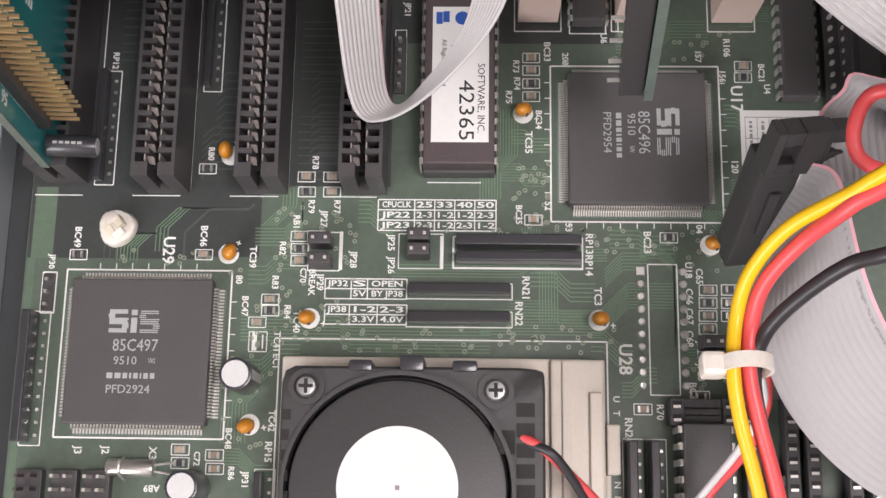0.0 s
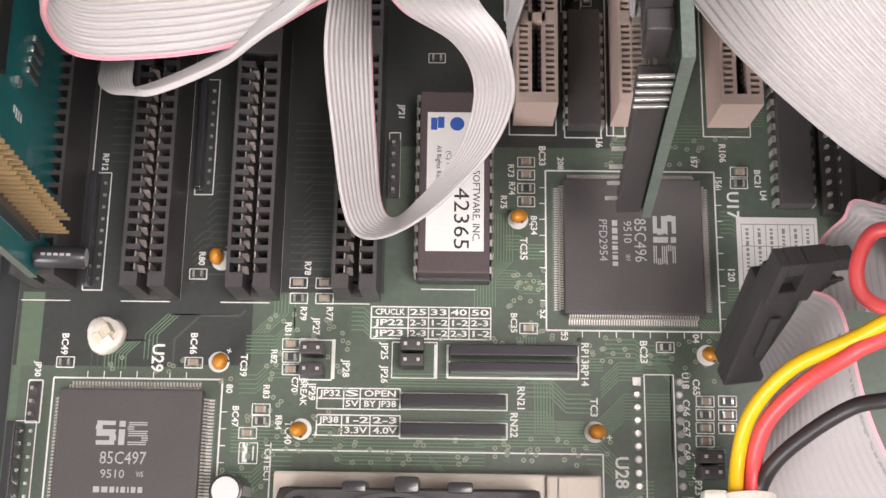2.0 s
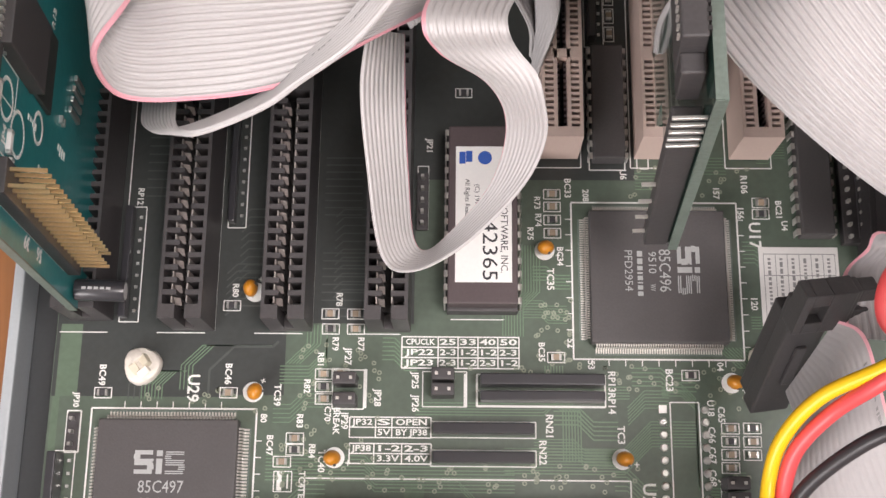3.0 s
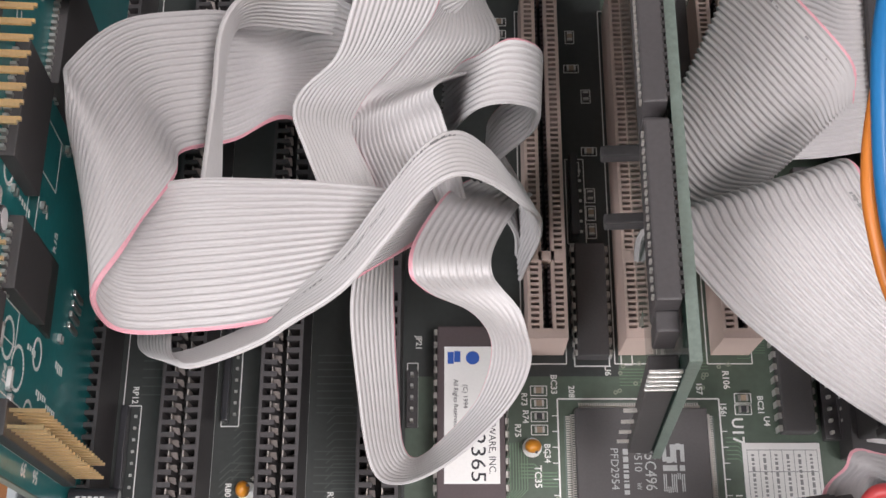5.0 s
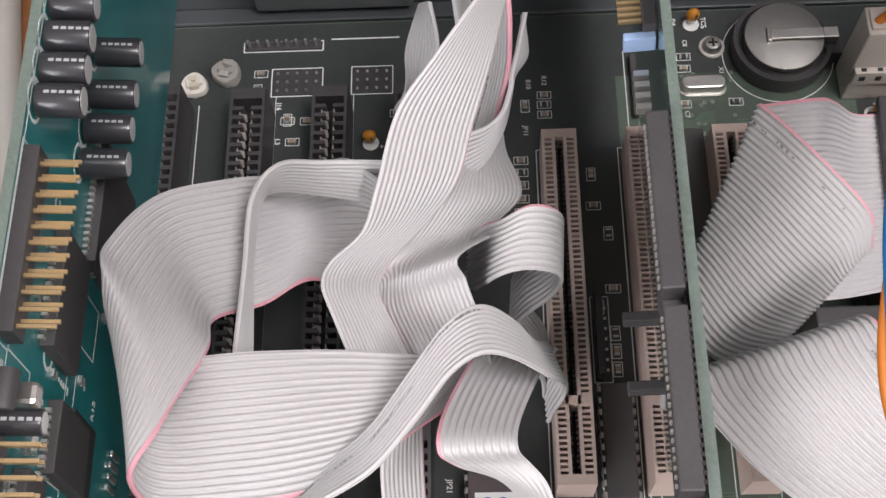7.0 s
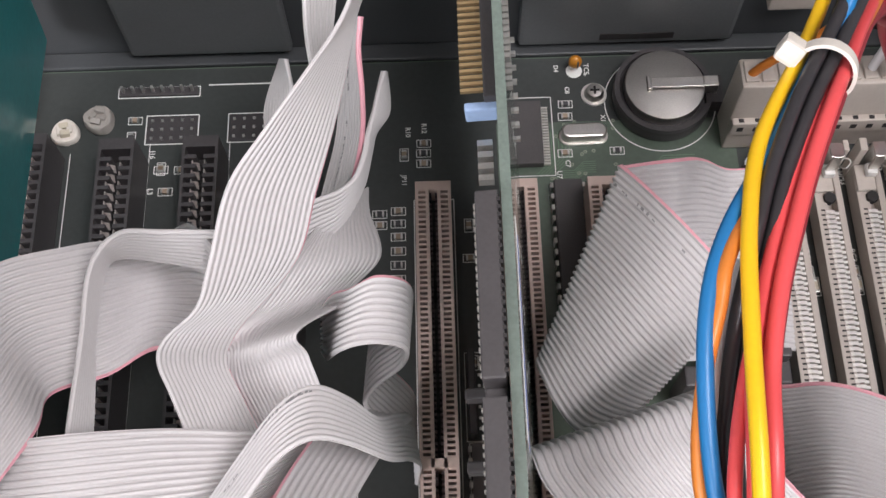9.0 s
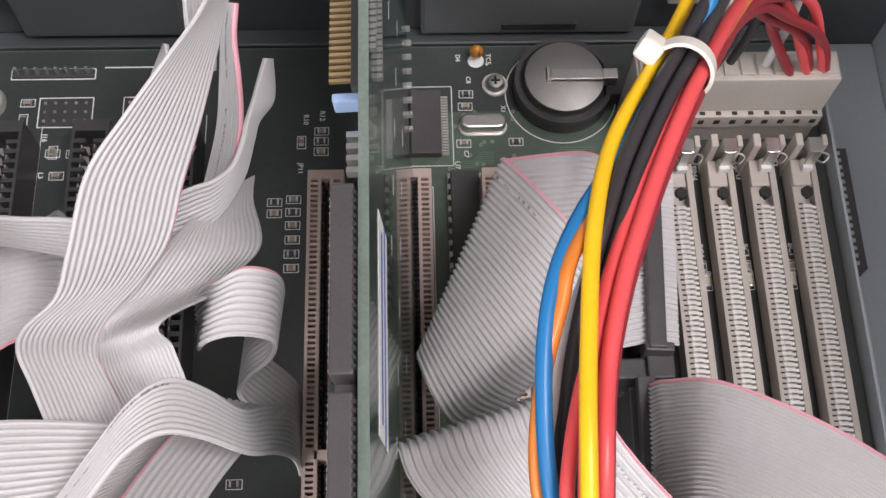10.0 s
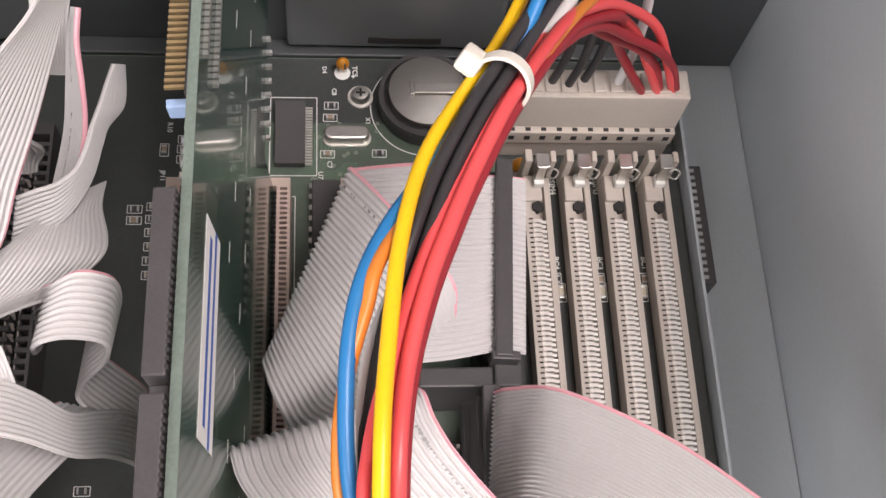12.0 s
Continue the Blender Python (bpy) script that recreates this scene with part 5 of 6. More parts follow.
part("battery_circle", ring(bmesh.new(), 78.2, 209.9, 0, 0.03, 14.3, 14.0, 72), INK, board)

# ---- dual in-line chips and sockets ----
dip_chip("dip_chip", 26.2, 34.2, 95.5, 121.5, 4.6, "black dual in-line chip between the cream slots", pins=10)
dip_chip("dip_chip", 69.0, 77.0, 79.0, 116.0, 4.4, "long black dual in-line chip near the paper jumper label", pins=14)
dip_chip("dip_chip", 48.6, 56.8, 152.0, 186.6, 4.4, "long black dual in-line chip between the cream slots", pins=12)
dip_chip("dip_chip", 45.8, 56.0, -30.0, 12.5, 8.0, "black chip in a black socket with round print", CHIP, 4.0, 14)
for frame_row in ((26.4, 34, 94.3, 122.6), (41.6, 47.4, 18.5, 44.7), (36.6, 39.0, 94.6, 110)):
    printed("dip_print", outline(*frame_row, 0.26))
pads = bmesh.new()
for i in range(10):
    for x in (40.1, 48.6):
        if i == 0 and x < 44:
            box(pads, x - 0.8, x + 0.8, 42.5, 44.1, 0, 0.2)
        else:
            disc(pads, x, 43.3 - 2.55 * i, 0, 0.35, 0.85, 0.6, n=14)
tagged(part("solder_joint", pads, SOLDER, board, "bright round solder joints of an empty chip place", smooth=True), kind="stuff")


def open_socket(x0, x1, ytop, rows_):
    t = thing("chip_socket", "empty black ladder socket with bright contacts", "socket", (x0, ytop, 0.05), "empty chip sockets")
    w = x1 - x0
    L = rows_ * 2.54
    part("frame", boxes([(0, 2.6, -L, 0, 0.2, 4.4), (w - 2.6, w, -L, 0, 0.2, 4.4), (2.6, w - 2.6, -2.2, 0, 0.2, 3.6), (2.6, w - 2.6, -L, -L + 2.2, 0.2, 3.6), (2.6, w - 2.6, -L / 2 - 1, -L / 2 + 1, 0.2, 3.6)], 0.2), BLACK, t)
    hole = quick_mesh("contact", [(-0.85, 0.85, -0.7, 0.7, 4.36, 4.46)], RECESS_SHADE)
    clip = quick_mesh("contact", [(-0.7, 0.7, -0.65, -0.1, 4.3, 4.62)], TIN)
    for i in range(rows_):
        for cx in (1.3, w - 1.3):
            for me in (hole, clip):
                p = part("contact", me, t)
                p.matrix_local = pose(cx * MM, (-1.27 - 2.54 * i) * MM, 0)


open_socket(44.6, 57.2, 17.6, 2)
open_socket(58.6, 68.8, 20.0, 14)
open_socket(70.2, 80.4, 13.0, 12)
open_socket(82.0, 92.2, 6.0, 9)

t = thing("jumper_label", "white paper label printed with a jumper table", "label", (69.6, 69.0, 0.05))
part("paper", box(bmesh.new(), -8.3, 8.2, -8.7, 8.4, 0, 0.15, 0.05), PAPER, t)
rows = [(-7.4, 7.4, 6.8 - 4.6 * i, 6.95 - 4.6 * i, 0.15, 0.17) for i in range(2)] + [(-7.4 + 2.47 * i, -7.28 + 2.47 * i, -7.8, 7.0, 0.15, 0.174) for i in range(7)]
random.seed(4)
for c in range(6):
    y = 6.0
    while y > -7.2:
        L = random.choice((0.9, 1.4, 2.2))
        rows.append((-6.5 + 2.47 * c, -5.9 + 2.47 * c, y - L * 0.5, y, 0.15, 0.172))
        y -= L * 0.5 + 0.35
part("print", quick_mesh("print", rows, GREY_PRINT), t)
t = thing("interface_chip", "small black chip with fine leads behind the riser card", "chip", (43.6, 201.0, 0))
part("body", boxes([(-3.8, 3.8, -9, 9, 0.4, 2.6)], 0.25), CHIP, t)
part("lead_comb", quick_mesh("lead_comb", [(3.8, 5.6, -8.4 + 0.8 * i, -7.95 + 0.8 * i, 0.1, 0.9) for i in range(21)], TIN), t, "fine tinned leads")["kind"] = "stuff"
printed("interface_outline", outline(38.5, 50.3, 189.8, 212.4, 0.25))

# ---- traces and vias ----
random.seed(11)
rows = []
verts, faces = [], []


def strip(points, w, z):
    for (xa, ya), (xb, yb) in zip(points, points[1:]):
        d = Vector((xb - xa, yb - ya))
        n = Vector((-d.y, d.x)).normalized() * w / 2
        k = len(verts)
        verts.extend((p * MM, q * MM, z * MM) for p, q in ((xa - n.x, ya - n.y), (xb - n.x, yb - n.y), (xb + n.x, yb + n.y), (xa + n.x, ya + n.y)))
        faces.append((k, k + 1, k + 2, k + 3))


layers = itertools.count()


def bundle(x, y, n, gap, runs, w=0.24):
    """Parallel traces that step aside together; each bundle lies a hair above the one before."""
    z = 0.014 + 0.0004 * next(layers)
    for i in range(n):
        px, py = x + gap * i * runs[0][1] * -1, y + gap * i * runs[0][0]
        pts = [(px, py)]
        for dx, dy, L in runs[1:]:
            px, py = px + dx * L, py + dy * L
            pts.append((px, py))
        strip(pts, w, z)


bundle(8, 30.2, 9, 0.62, [(1, 0), (1, 0, 24), (0.7, 0.7, 8), (1, 0, 9)])
bundle(-40, 28.5, 8, 0.7, [(1, 0), (1, 0, 20), (0.7, -0.7, 3), (1, 0, 28)])
bundle(-10, 41.8, 5, 0.6, [(1, 0), (1, 0, 26), (0.7, 0.7, 5), (1, 0, 14)])
bundle(20, 52, 7, 0.6, [(0, 1), (0, -1, 6), (0.7, -0.7, 5), (0, -1, 10)])
bundle(33, 40, 6, 0.7, [(1, 0), (0.7, 0.7, 5), (1, 0, 5)])
bundle(-62, 44.5, 7, 0.7, [(0, 1), (0, 1, 3), (0.7, 0.7, 4), (1, 0, 2)])
bundle(-56, 46.5, 4, 0.8, [(0, 1), (0, 1, 5), (0.7, 0.7, 6), (1, 0, 12)])
bundle(-38, 48, 6, 0.7, [(1, 0), (1, 0, 6), (0.7, 0.7, 5), (0, 1, 3)])
bundle(-34, 52, 5, 0.7, [(0, 1), (0.7, 0.7, 6), (0, 1, 4)])
bundle(58.5, 56, 10, 0.75, [(0, 1), (0.7, -0.7, 6), (1, 0, 8)])
bundle(12, 58, 8, 0.6, [(0, 1), (0, 1, 6), (0.7, 0.7, 5), (0, 1, 10)])
bundle(50, 190, 6, 0.9, [(0, 1), (0.7, 0.7, 6), (0, 1, 8)])
bundle(-38, 8, 8, 0.7, [(0, 1), (0, 1, 8), (0.7, 0.7, 3), (0, 1, 6)])
bundle(40, 46, 5, 0.6, [(1, 0), (1, 0, 4), (0.7, -0.7, 4), (0, -1, 16)])
# Lines fanning out of the slots and the chips.
for bx, by, n, turn, L in ((-40, 20, 6, 1, 9), (-39, 40, 5, 1, 7), (-17, 53, 6, 1, 5), (14, 34, 6, 1, 16), (18, 40, 5, 1, 10), (30, 27, 6, 1, 5), (34, 48, 5, 1, 12), (12, 62, 7, 1, 8), (14, 70, 5, 1, 6), (58, 74, 6, 1, 5), (59, 60, 5, 1, 4), (36, 90, 6, 1, 16), (36, 18, 5, 1, 4), (62, 96, 6, 1, 5), (49, 24, 7, 1, 4), (-42, 4, 6, 1, 6), (-16, 27.2, 3, 1, 30), (66, 186, 8, 1, 16), (52, 188, 6, 1, 6)):
    k = random.choice((-1, 1))
    bundle(bx, by, n, random.choice((0.6, 0.72, 0.9)), [(1, 0), (1, 0, L * 0.5), (0.7, 0.7 * k, random.uniform(1.5, 5)), (1, 0, L * 0.5)], random.choice((0.2, 0.24, 0.3)))
me = bpy.data.meshes.new("copper_trace")
me.from_pydata(verts, [], faces)
me.materials.append(TRACE)
tagged(part("copper_trace", me, board, "raised green copper traces"), kind="stuff")
# Traces on the dark patches, drawn in the shaded trace colour.
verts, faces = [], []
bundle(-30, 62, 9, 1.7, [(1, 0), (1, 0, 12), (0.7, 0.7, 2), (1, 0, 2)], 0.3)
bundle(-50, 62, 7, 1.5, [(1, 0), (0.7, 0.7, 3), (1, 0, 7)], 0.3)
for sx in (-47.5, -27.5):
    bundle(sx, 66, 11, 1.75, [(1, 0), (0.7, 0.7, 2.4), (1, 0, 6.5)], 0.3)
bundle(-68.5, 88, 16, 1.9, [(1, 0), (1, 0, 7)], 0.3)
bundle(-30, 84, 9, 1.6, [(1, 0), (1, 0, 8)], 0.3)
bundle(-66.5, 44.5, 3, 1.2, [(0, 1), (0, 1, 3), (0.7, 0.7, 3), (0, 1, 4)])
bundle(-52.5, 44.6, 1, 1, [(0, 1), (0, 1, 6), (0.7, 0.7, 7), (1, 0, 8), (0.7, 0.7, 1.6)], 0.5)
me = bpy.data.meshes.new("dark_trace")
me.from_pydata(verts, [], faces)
me.materials.append(TRACE_SHADED)
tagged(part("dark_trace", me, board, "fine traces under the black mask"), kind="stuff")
vias = bmesh.new()
for x0, x1, y0, y1, n in ((-34, -17, 27, 56, 60), (-20, 35, 26.5, 32, 50), (14, 22, 52, 66, 30), (-12, 30, 50.6, 52.5, 12), (28, 56, 46, 52, 26), (50, 58, 18, 46, 22), (-70, -42, 44, 47, 16), (-43, -33, 5, 45, 30), (45, 66, 188, 206, 20), (34, 60, 88, 95, 24)):
    for _ in range(n):
        ring(vias, random.uniform(x0, x1), random.uniform(y0, y1), 0, 0.06, 0.5, 0.24, 9)
tagged(part("via", vias, VIA, board, "small ringed via holes"), kind="stuff")
# Bare lighter copper areas.
for area_row in ((-84, -79.5, 45, 60, -0.2, 0.012), (-84.5, -83, -50, 45, -0.2, 0.012), (-12, -8, 22.5, 28, -0.2, 0.012)):
    part("copper_area", quick_mesh("copper_area", [area_row], COPPER_PLANE), board)

# ---- power connector ----
t = thing("power_connector", "beige power supply plug in a board header with wires", "connector", (115.8, 199.5, 0.05))
part("header", boxes([(-23.6, 23.6, -3.6, 6, 0.1, 9.5), (-23.6, 23.6, 4, 6, 9.5, 14)], 0.4), SIMM_BEIGE, t)
part("plug", boxes([(-23.9, 23.9, -2.4, 5.4, 9.6, 27)], 0.5), SIMM_BEIGE, t)
strip_ = part("latch_strip", boxes([(-23.6, 23.6, -4.4, -2.5, 8.0, 13.4)], 0.4), SIMM_BEIGE, t, "ribbed strip with square holes")
for i in range(12):
    part("latch_hole", quick_mesh("latch_hole", [(-22.2 + 3.92 * i, -20.7 + 3.92 * i, -4.46, -4.0, 10.0, 11.8)], RECESS_SHADE), strip_)
    part("latch_hole", quick_mesh("latch_hole", [(-22.1 + 3.92 * i, -20.8 + 3.92 * i, -3.9, -2.9, 13.2, 13.45)], RECESS_SHADE), strip_)
    part("wire_well", boxes([(-23.2 + 3.92 * i, -20.0 + 3.92 * i, -1.2, 4.4, 26.9, 27.8)], 0.3), SIMM_BEIGE, t)

# ---- memory sockets ----
def simm_socket(x):
    t = thing("simm_socket", "beige memory socket with bright contact springs and metal clips", "socket", (x, 94.6, 0.05), "memory sockets")
    L = 92.0
    part("rail", boxes([(-3.7, -1.0, 0, L, 0.2, 6.2)], 0.2), SIMM_BEIGE, t)
    part("rail", boxes([(1.7, 3.3, 0, L, 0.2, 5.4)], 0.2), SIMM_BEIGE, t)
    part("base", boxes([(-0.68, 1.68, 0, L, 0.2, 2.2)], 0.1), SIMM_BEIGE, t)
    spring = quick_mesh("contact_spring", [(-1.9, 0.3, -0.40, 0.40, 3.0, 6.45), (0.3, 1.5, -0.36, 0.36, 3.0, 5.6)], SPRING_TIN)
    tooth = quick_mesh("tooth", [(-2.9, -1.95, -0.2, 0.2, 6.1, 6.26)], RECESS_SHADE)
    for i in range(62):
        for me in (spring, tooth):
            p = part(me.name, me, t)
            p.matrix_local = pose((0.14 * (i % 2)) * MM, (2.4 + 1.27 * i + (0.6 if me is tooth else 0)) * MM, 0)
    part("end_post", boxes([(-4.0, -2.2, L, L + 3.4, 0.2, 14.5), (2.2, 3.6, L, L + 3, 0.2, 14.5), (-3.6, 0.9, L - 7, L, 2, 7.2)], 0.35), SIMM_BEIGE, t)
    part("latch_hole", disc(bmesh.new(), -0.4, L - 8.6, 5.6, 7.3, 1.5, n=6), RECESS_SHADE, t)
    part("metal_clip", boxes([(-1.6, 1.4, L + 0.6, L + 1.4, 3, 16.0), (-1.6, 1.6, L - 2.4, L + 1.0, 15.4, 16.0), (-1.2, 1.0, L - 2.6, L - 1.8, 9, 16)], 0.2), STEEL, t, "bent metal retaining clip")
    part("white_stop", boxes([(-1.4, 1.2, L - 3.6, L - 0.6, 7.2, 9.4)], 0.4), WHITE, t)
    part("wire_loop", tube([(2.0, L - 1, 9), (3.4, L - 2.4, 10), (4.6, L - 1.2, 11), (3.4, L - 0.2, 11), (2.2, L - 0.6, 10)], 0.25, 4, 8), STEEL, t, smooth=True)


SPRING_TIN = mat("bright_socket_contact", (0.86, 0.83, 0.79), 0.34, 0.4, 0.15, 2500, 0.1, 0.2, 200)
for x in (104.8, 115.0, 125.2, 135.4):
    simm_socket(x)
t = thing("edge_strip", "black toothed strip along the board edge", "strip", (148.2, 161, -10.9))
part("strip", boxes([(-1.6, 1.8, 0, 33, 0.02, 9.5)], 0.3), BLACK, t)
part("tooth_comb", quick_mesh("tooth_comb", [(-1.9, -0.2, 1 + 2.0 * i, 1.9 + 2.0 * i, 9.4, 9.9) for i in range(16)], CHIP_INK), t)


# ---- drive connectors on the board ----
def cable_plug(x, y0, y1, z0, z1, w, label):
    t = thing("cable_plug", label, "connector", (x, y0, 0.05), "black cable plugs")
    L = y1 - y0
    part("header", boxes([(-w / 2 - 0.6, w / 2 + 0.6, -3.4, L + 3.4, 0.1, 8.5)], 0.3), BLACK, t)
    part("body", boxes([(-w / 2, w / 2, 0, L, z0, z1 - 3.4)], 0.4), BLACK, t)
    part("cap", boxes([(-w / 2 + 0.4, w / 2 - 0.4, -0.8, L + 0.8, z1 - 3.2, z1)], 0.4), BLACK, t)


def ribbon_plug(x, y, L, turn, label):
    """Low header with its plug; the cap clamps the ribbon on top."""
    t = thing("cable_plug", label, "connector", (x, y, 0.05), "black cable plugs", rot=(0, 0, turn))
    part("header", boxes([(-4.2, 4.2, -L - 3, L + 3, 0.1, 8.5)], 0.3), BLACK, t)
    part("body", boxes([(-2.8, 2.8, -L, L, 3.0, 20.4)], 0.4), BLACK, t)
    part("cap", boxes([(-1.9, 1.9, -L - 1.0, L + 1.0, 22.9, 25.6), (-2.6, 3.6, -L - 1.6, -L + 0.4, 18, 25.0)], 0.4), BLACK, t)


ribbon_plug(92.2, 157.6, 23.0, -3.6, "black cable plug on the drive header")
ribbon_plug(86.8, 101.5, 25.0, -1.5, "black cable plug with a wide ribbon")
# Black block with a raised step between the two plugs.
t = thing("connector_housing", "black block between two cable plugs", "connector", (84.0, 131.2, 0.05), "black cable plugs")
part("housing", boxes([(-11.5, 10.4, -2.6, 2.0, 0.1, 19.5), (5.0, 10.8, -3.0, 2.4, 19.5, 21.0)], 0.5), BLACK, t)
pin_header(79.8, 79.0, 2, 17, "two-row pin header beside the cable plugs", 4.0, 2.5, metal=TIN)
for label_text, x, y in (("SIM4", 108.9, 190.5), ("SIM3", 119.9, 190.3), ("SIM2", 130.4, 191)):
    lettering(label_text, x, y, 0.05, 2.0, INK, board, "silkscreen_text", turn=-90)
for x in (109.8, 120.0, 130.2):
    t = thing("surface_capacitor", "small surface capacitor between the memory sockets", "capacitor", (x, 158, 0.05), "capacitors between memory sockets")
    part("body", boxes([(-0.7, 0.7, -1.0, 1.0, 0.1, 1.0)], 0.1), TAN, t)
    part("end_cap", boxes([(-0.75, 0.75, 1.0, 1.7, 0.08, 1.05)], 0.1), SOLDER, t)
    part("end_cap", boxes([(-0.75, 0.75, -1.7, -1.0, 0.08, 1.05)], 0.1), SOLDER, t)
printed("capacitor_outline", [r for x in (109.8, 120.0, 130.2) for r in outline(x - 1.2, x + 1.2, 155.6, 160.4, 0.2)])

# ---- loose cable connector over the board ----
t = thing("cable_plug", "loose black cable connector at the end of a hanging ribbon", "connector", (61, 56, 48), "black cable plugs")
along, wide = Vector((0.093, 0.498, 0.862)).normalized(), Vector((0.95, 0.087, -0.29))
wide = (wide - along * wide.dot(along)).normalized()
t.matrix_world = Matrix.Translation((0.0603, 0.0566, 0.0478)) @ Matrix((wide, along, wide.cross(along))).transposed().to_4x4()
part("body", boxes([(-4.6, 3.0, -33, -3.5, -4.4, -0.6), (-3.4, 2.2, -33.4, -9.5, -8.5, -4.4)], 0.5), FAN_BLACK, t)
part("key_rib", boxes([(-1.6, 0.4, -24, -14, -0.6, 0.2)], 0.3), FAN_BLACK, t)
part("clamp", boxes([(-5.2, -3.6, -8.2, 1.2, -2.6, 1.4), (-0.4, 4.2, -8.2, 1.2, -2.6, 1.4), (-3.6, -0.4, -8.2, -5.6, -2.6, 1.4), (-3.6, -0.4, -1.6, 1.2, -2.6, 1.4), (-3.6, -0.4, -5.6, -1.6, -2.6, -0.8)], 0.25), FAN_BLACK, t, "square latch end of the connector")
part("latch", boxes([(4.25, 5.4, -7.4, 0.8, -2.6, 0.8), (5.4, 8.6, -7.4, -4.4, -2.4, 0.6), (5.4, 8.6, -2.4, 0.6, -2.4, 0.6)], 0.3), FAN_BLACK, t, "forked latch arm")


# ---- expansion cards ----
def cap_lying(parent, y, z, r, L, x0=1.2):
    bm = bmesh.new()
    disc(bm, y, z, x0, x0 + L, r, n=26, axis="X", bevel=0.4)
    c = part("capacitor", bm, SLEEVE, parent, "black sleeved capacitor lying out from the card", smooth=True)
    part("capacitor_top", disc(bmesh.new(), y, z, x0 + L, x0 + L + 0.06, r * 0.8, n=24, axis="X"), CAP_TOP, c)
    part("print", quick_mesh("print", [(x0 + 1.6 + 1.15 * i, x0 + 2.4 + 1.15 * i, y - 0.25, y + 0.25, z + r - 0.03, z + r + 0.02) for i in range(5)], CHIP_INK), c)


def card_mark(parent, words, y, z, size, x=0.86, turn=0):
    """White print on the card's outer face."""
    lettering(words, 0, 0, 0, size, INK, parent, "silkscreen_text", m=pose(x * MM, y * MM, z * MM, 90, 0, 90) @ pose(0, 0, 0, 0, 0, turn))


def card_ring(y, z, r):
    """Printed circle round a part."""
    rows_ = []
    for i in range(28):
        a = math.pi * 2 * i / 28
        rows_.append((0.8, 0.85, y + r * math.cos(a) - 0.3, y + r * math.cos(a) + 0.3, z + r * math.sin(a) - 0.3, z + r * math.sin(a) + 0.3))
    part("printed_circle", quick_mesh("printed_circle", rows_, INK), card)


# Teal card standing in the outer black slot; its parts face the middle of the case.
card = thing("expansion_card", "teal multi-function card with gold pin headers and capacitors", "card", (-77.6, 0, 6), rot=(0, 6.0, 0))
part("circuit_board", boxes([(-0.8, 0.8, 60, 224.4, 9, 105.5), (-0.8, 0.8, 66, 150, 0, 9)]), TEAL, card)
part("board_edge", boxes([(-0.82, 0.82, 60, 224.4, 105.5, 105.8), (-0.82, 0.82, 59.7, 60, 9, 105.5)]), FIBRE, card)
part("printed_outline", quick_mesh("printed_outline", [(0.8, 0.84, 62, 223, 104.2, 104.5)], INK), card)


def card_header(parent, name, origin, step, count, side, base, long_):
    """Two rows of gold pins pointing out of the card."""
    h = part(name, boxes([base], 0.2), BLACK, parent, "black header strip with gold pins")
    pin = quick_mesh("pin", [(0, long_, -0.28, 0.28, -0.28, 0.28)], GOLD)
    for i in range(count):
        for s in (0, 1):
            p = part("pin", pin, h)
            p.matrix_local = pose(1.2 * MM, (origin[0] + step[0] * i + side[0] * s) * MM, (origin[1] + step[1] * i + side[1] * s) * MM)


card_header(card, "pin_strip", (66.0, 20.5), (0, 2.54), 20, (2.54, 0), (0.8, 3.2, 64.4, 70.0, 19, 70.5), 7.4)
card_header(card, "pin_strip", (100.4, 103.0), (2.54, 0), 11, (1.27, -1.6), (0.8, 3.3, 99.2, 128.4, 98.6, 104.4), 7.6)
card_header(card, "pin_strip", (77.0, 103.0), (2.25, 0), 4, (0.4, -2.54), (0.8, 3.2, 75.6, 85.2, 98.6, 104.6), 7.6)
part("white_socket", boxes([(0.8, 7.0, 61.6, 72.0, 97.5, 104.0), (7.0, 8.6, 61.6, 64.4, 97.5, 104.0), (7.0, 8.6, 69.0, 72.0, 97.5, 104.0)], 0.4), WHITE, card, "white plastic two-way socket")
for y in (137.0, 142.6, 148.4, 154.6):
    cap_lying(card, y, 102.5, 2.7, 7.0)
    card_ring(y, 102.5, 3.3)
for y in (140.4, 147.4, 154.4, 163.4):
    cap_lying(card, y, 75.5, 2.7, 8.2)
    card_ring(y, 75.5, 3.3)
cap_lying(card, 87.4, 100.5, 1.9, 7.0)
cap_lying(card, 62.8, 14.0, 2.1, 9.5)
bm = bmesh.new()
disc(bm, 2.6, 101.6, 88.6, 94.6, 1.7, n=20, axis="Y", bevel=0.3)
part("diode", bm, CHIP, card, "dark cylindrical diode", smooth=True)
part("crystal", boxes([(0.8, 6.0, 90.5, 94.0, 95, 98.5)], 0.8), STEEL, card, "small metal can")
for y0, y1, z0, z1 in ((73, 84, 78, 88), (104, 124, 68, 84), (86, 98, 55, 75), (126, 150, 40, 66)):
    chip = part("chip", boxes([(0.8, 3.2, y0, y1, z0, z1)], 0.25), CHIP, card, "black chip on the card")
    k = int((y1 - y0 - 1) / 1.27)
    part("lead_comb", quick_mesh("lead_comb", [(0.85, 1.8, y0 + 0.8 + 1.27 * i, y0 + 1.4 + 1.27 * i, z, z + 1.2) for i in range(k) for z in (z0 - 1.2, z1)], TIN), chip)["kind"] = "stuff"
random.seed(8)
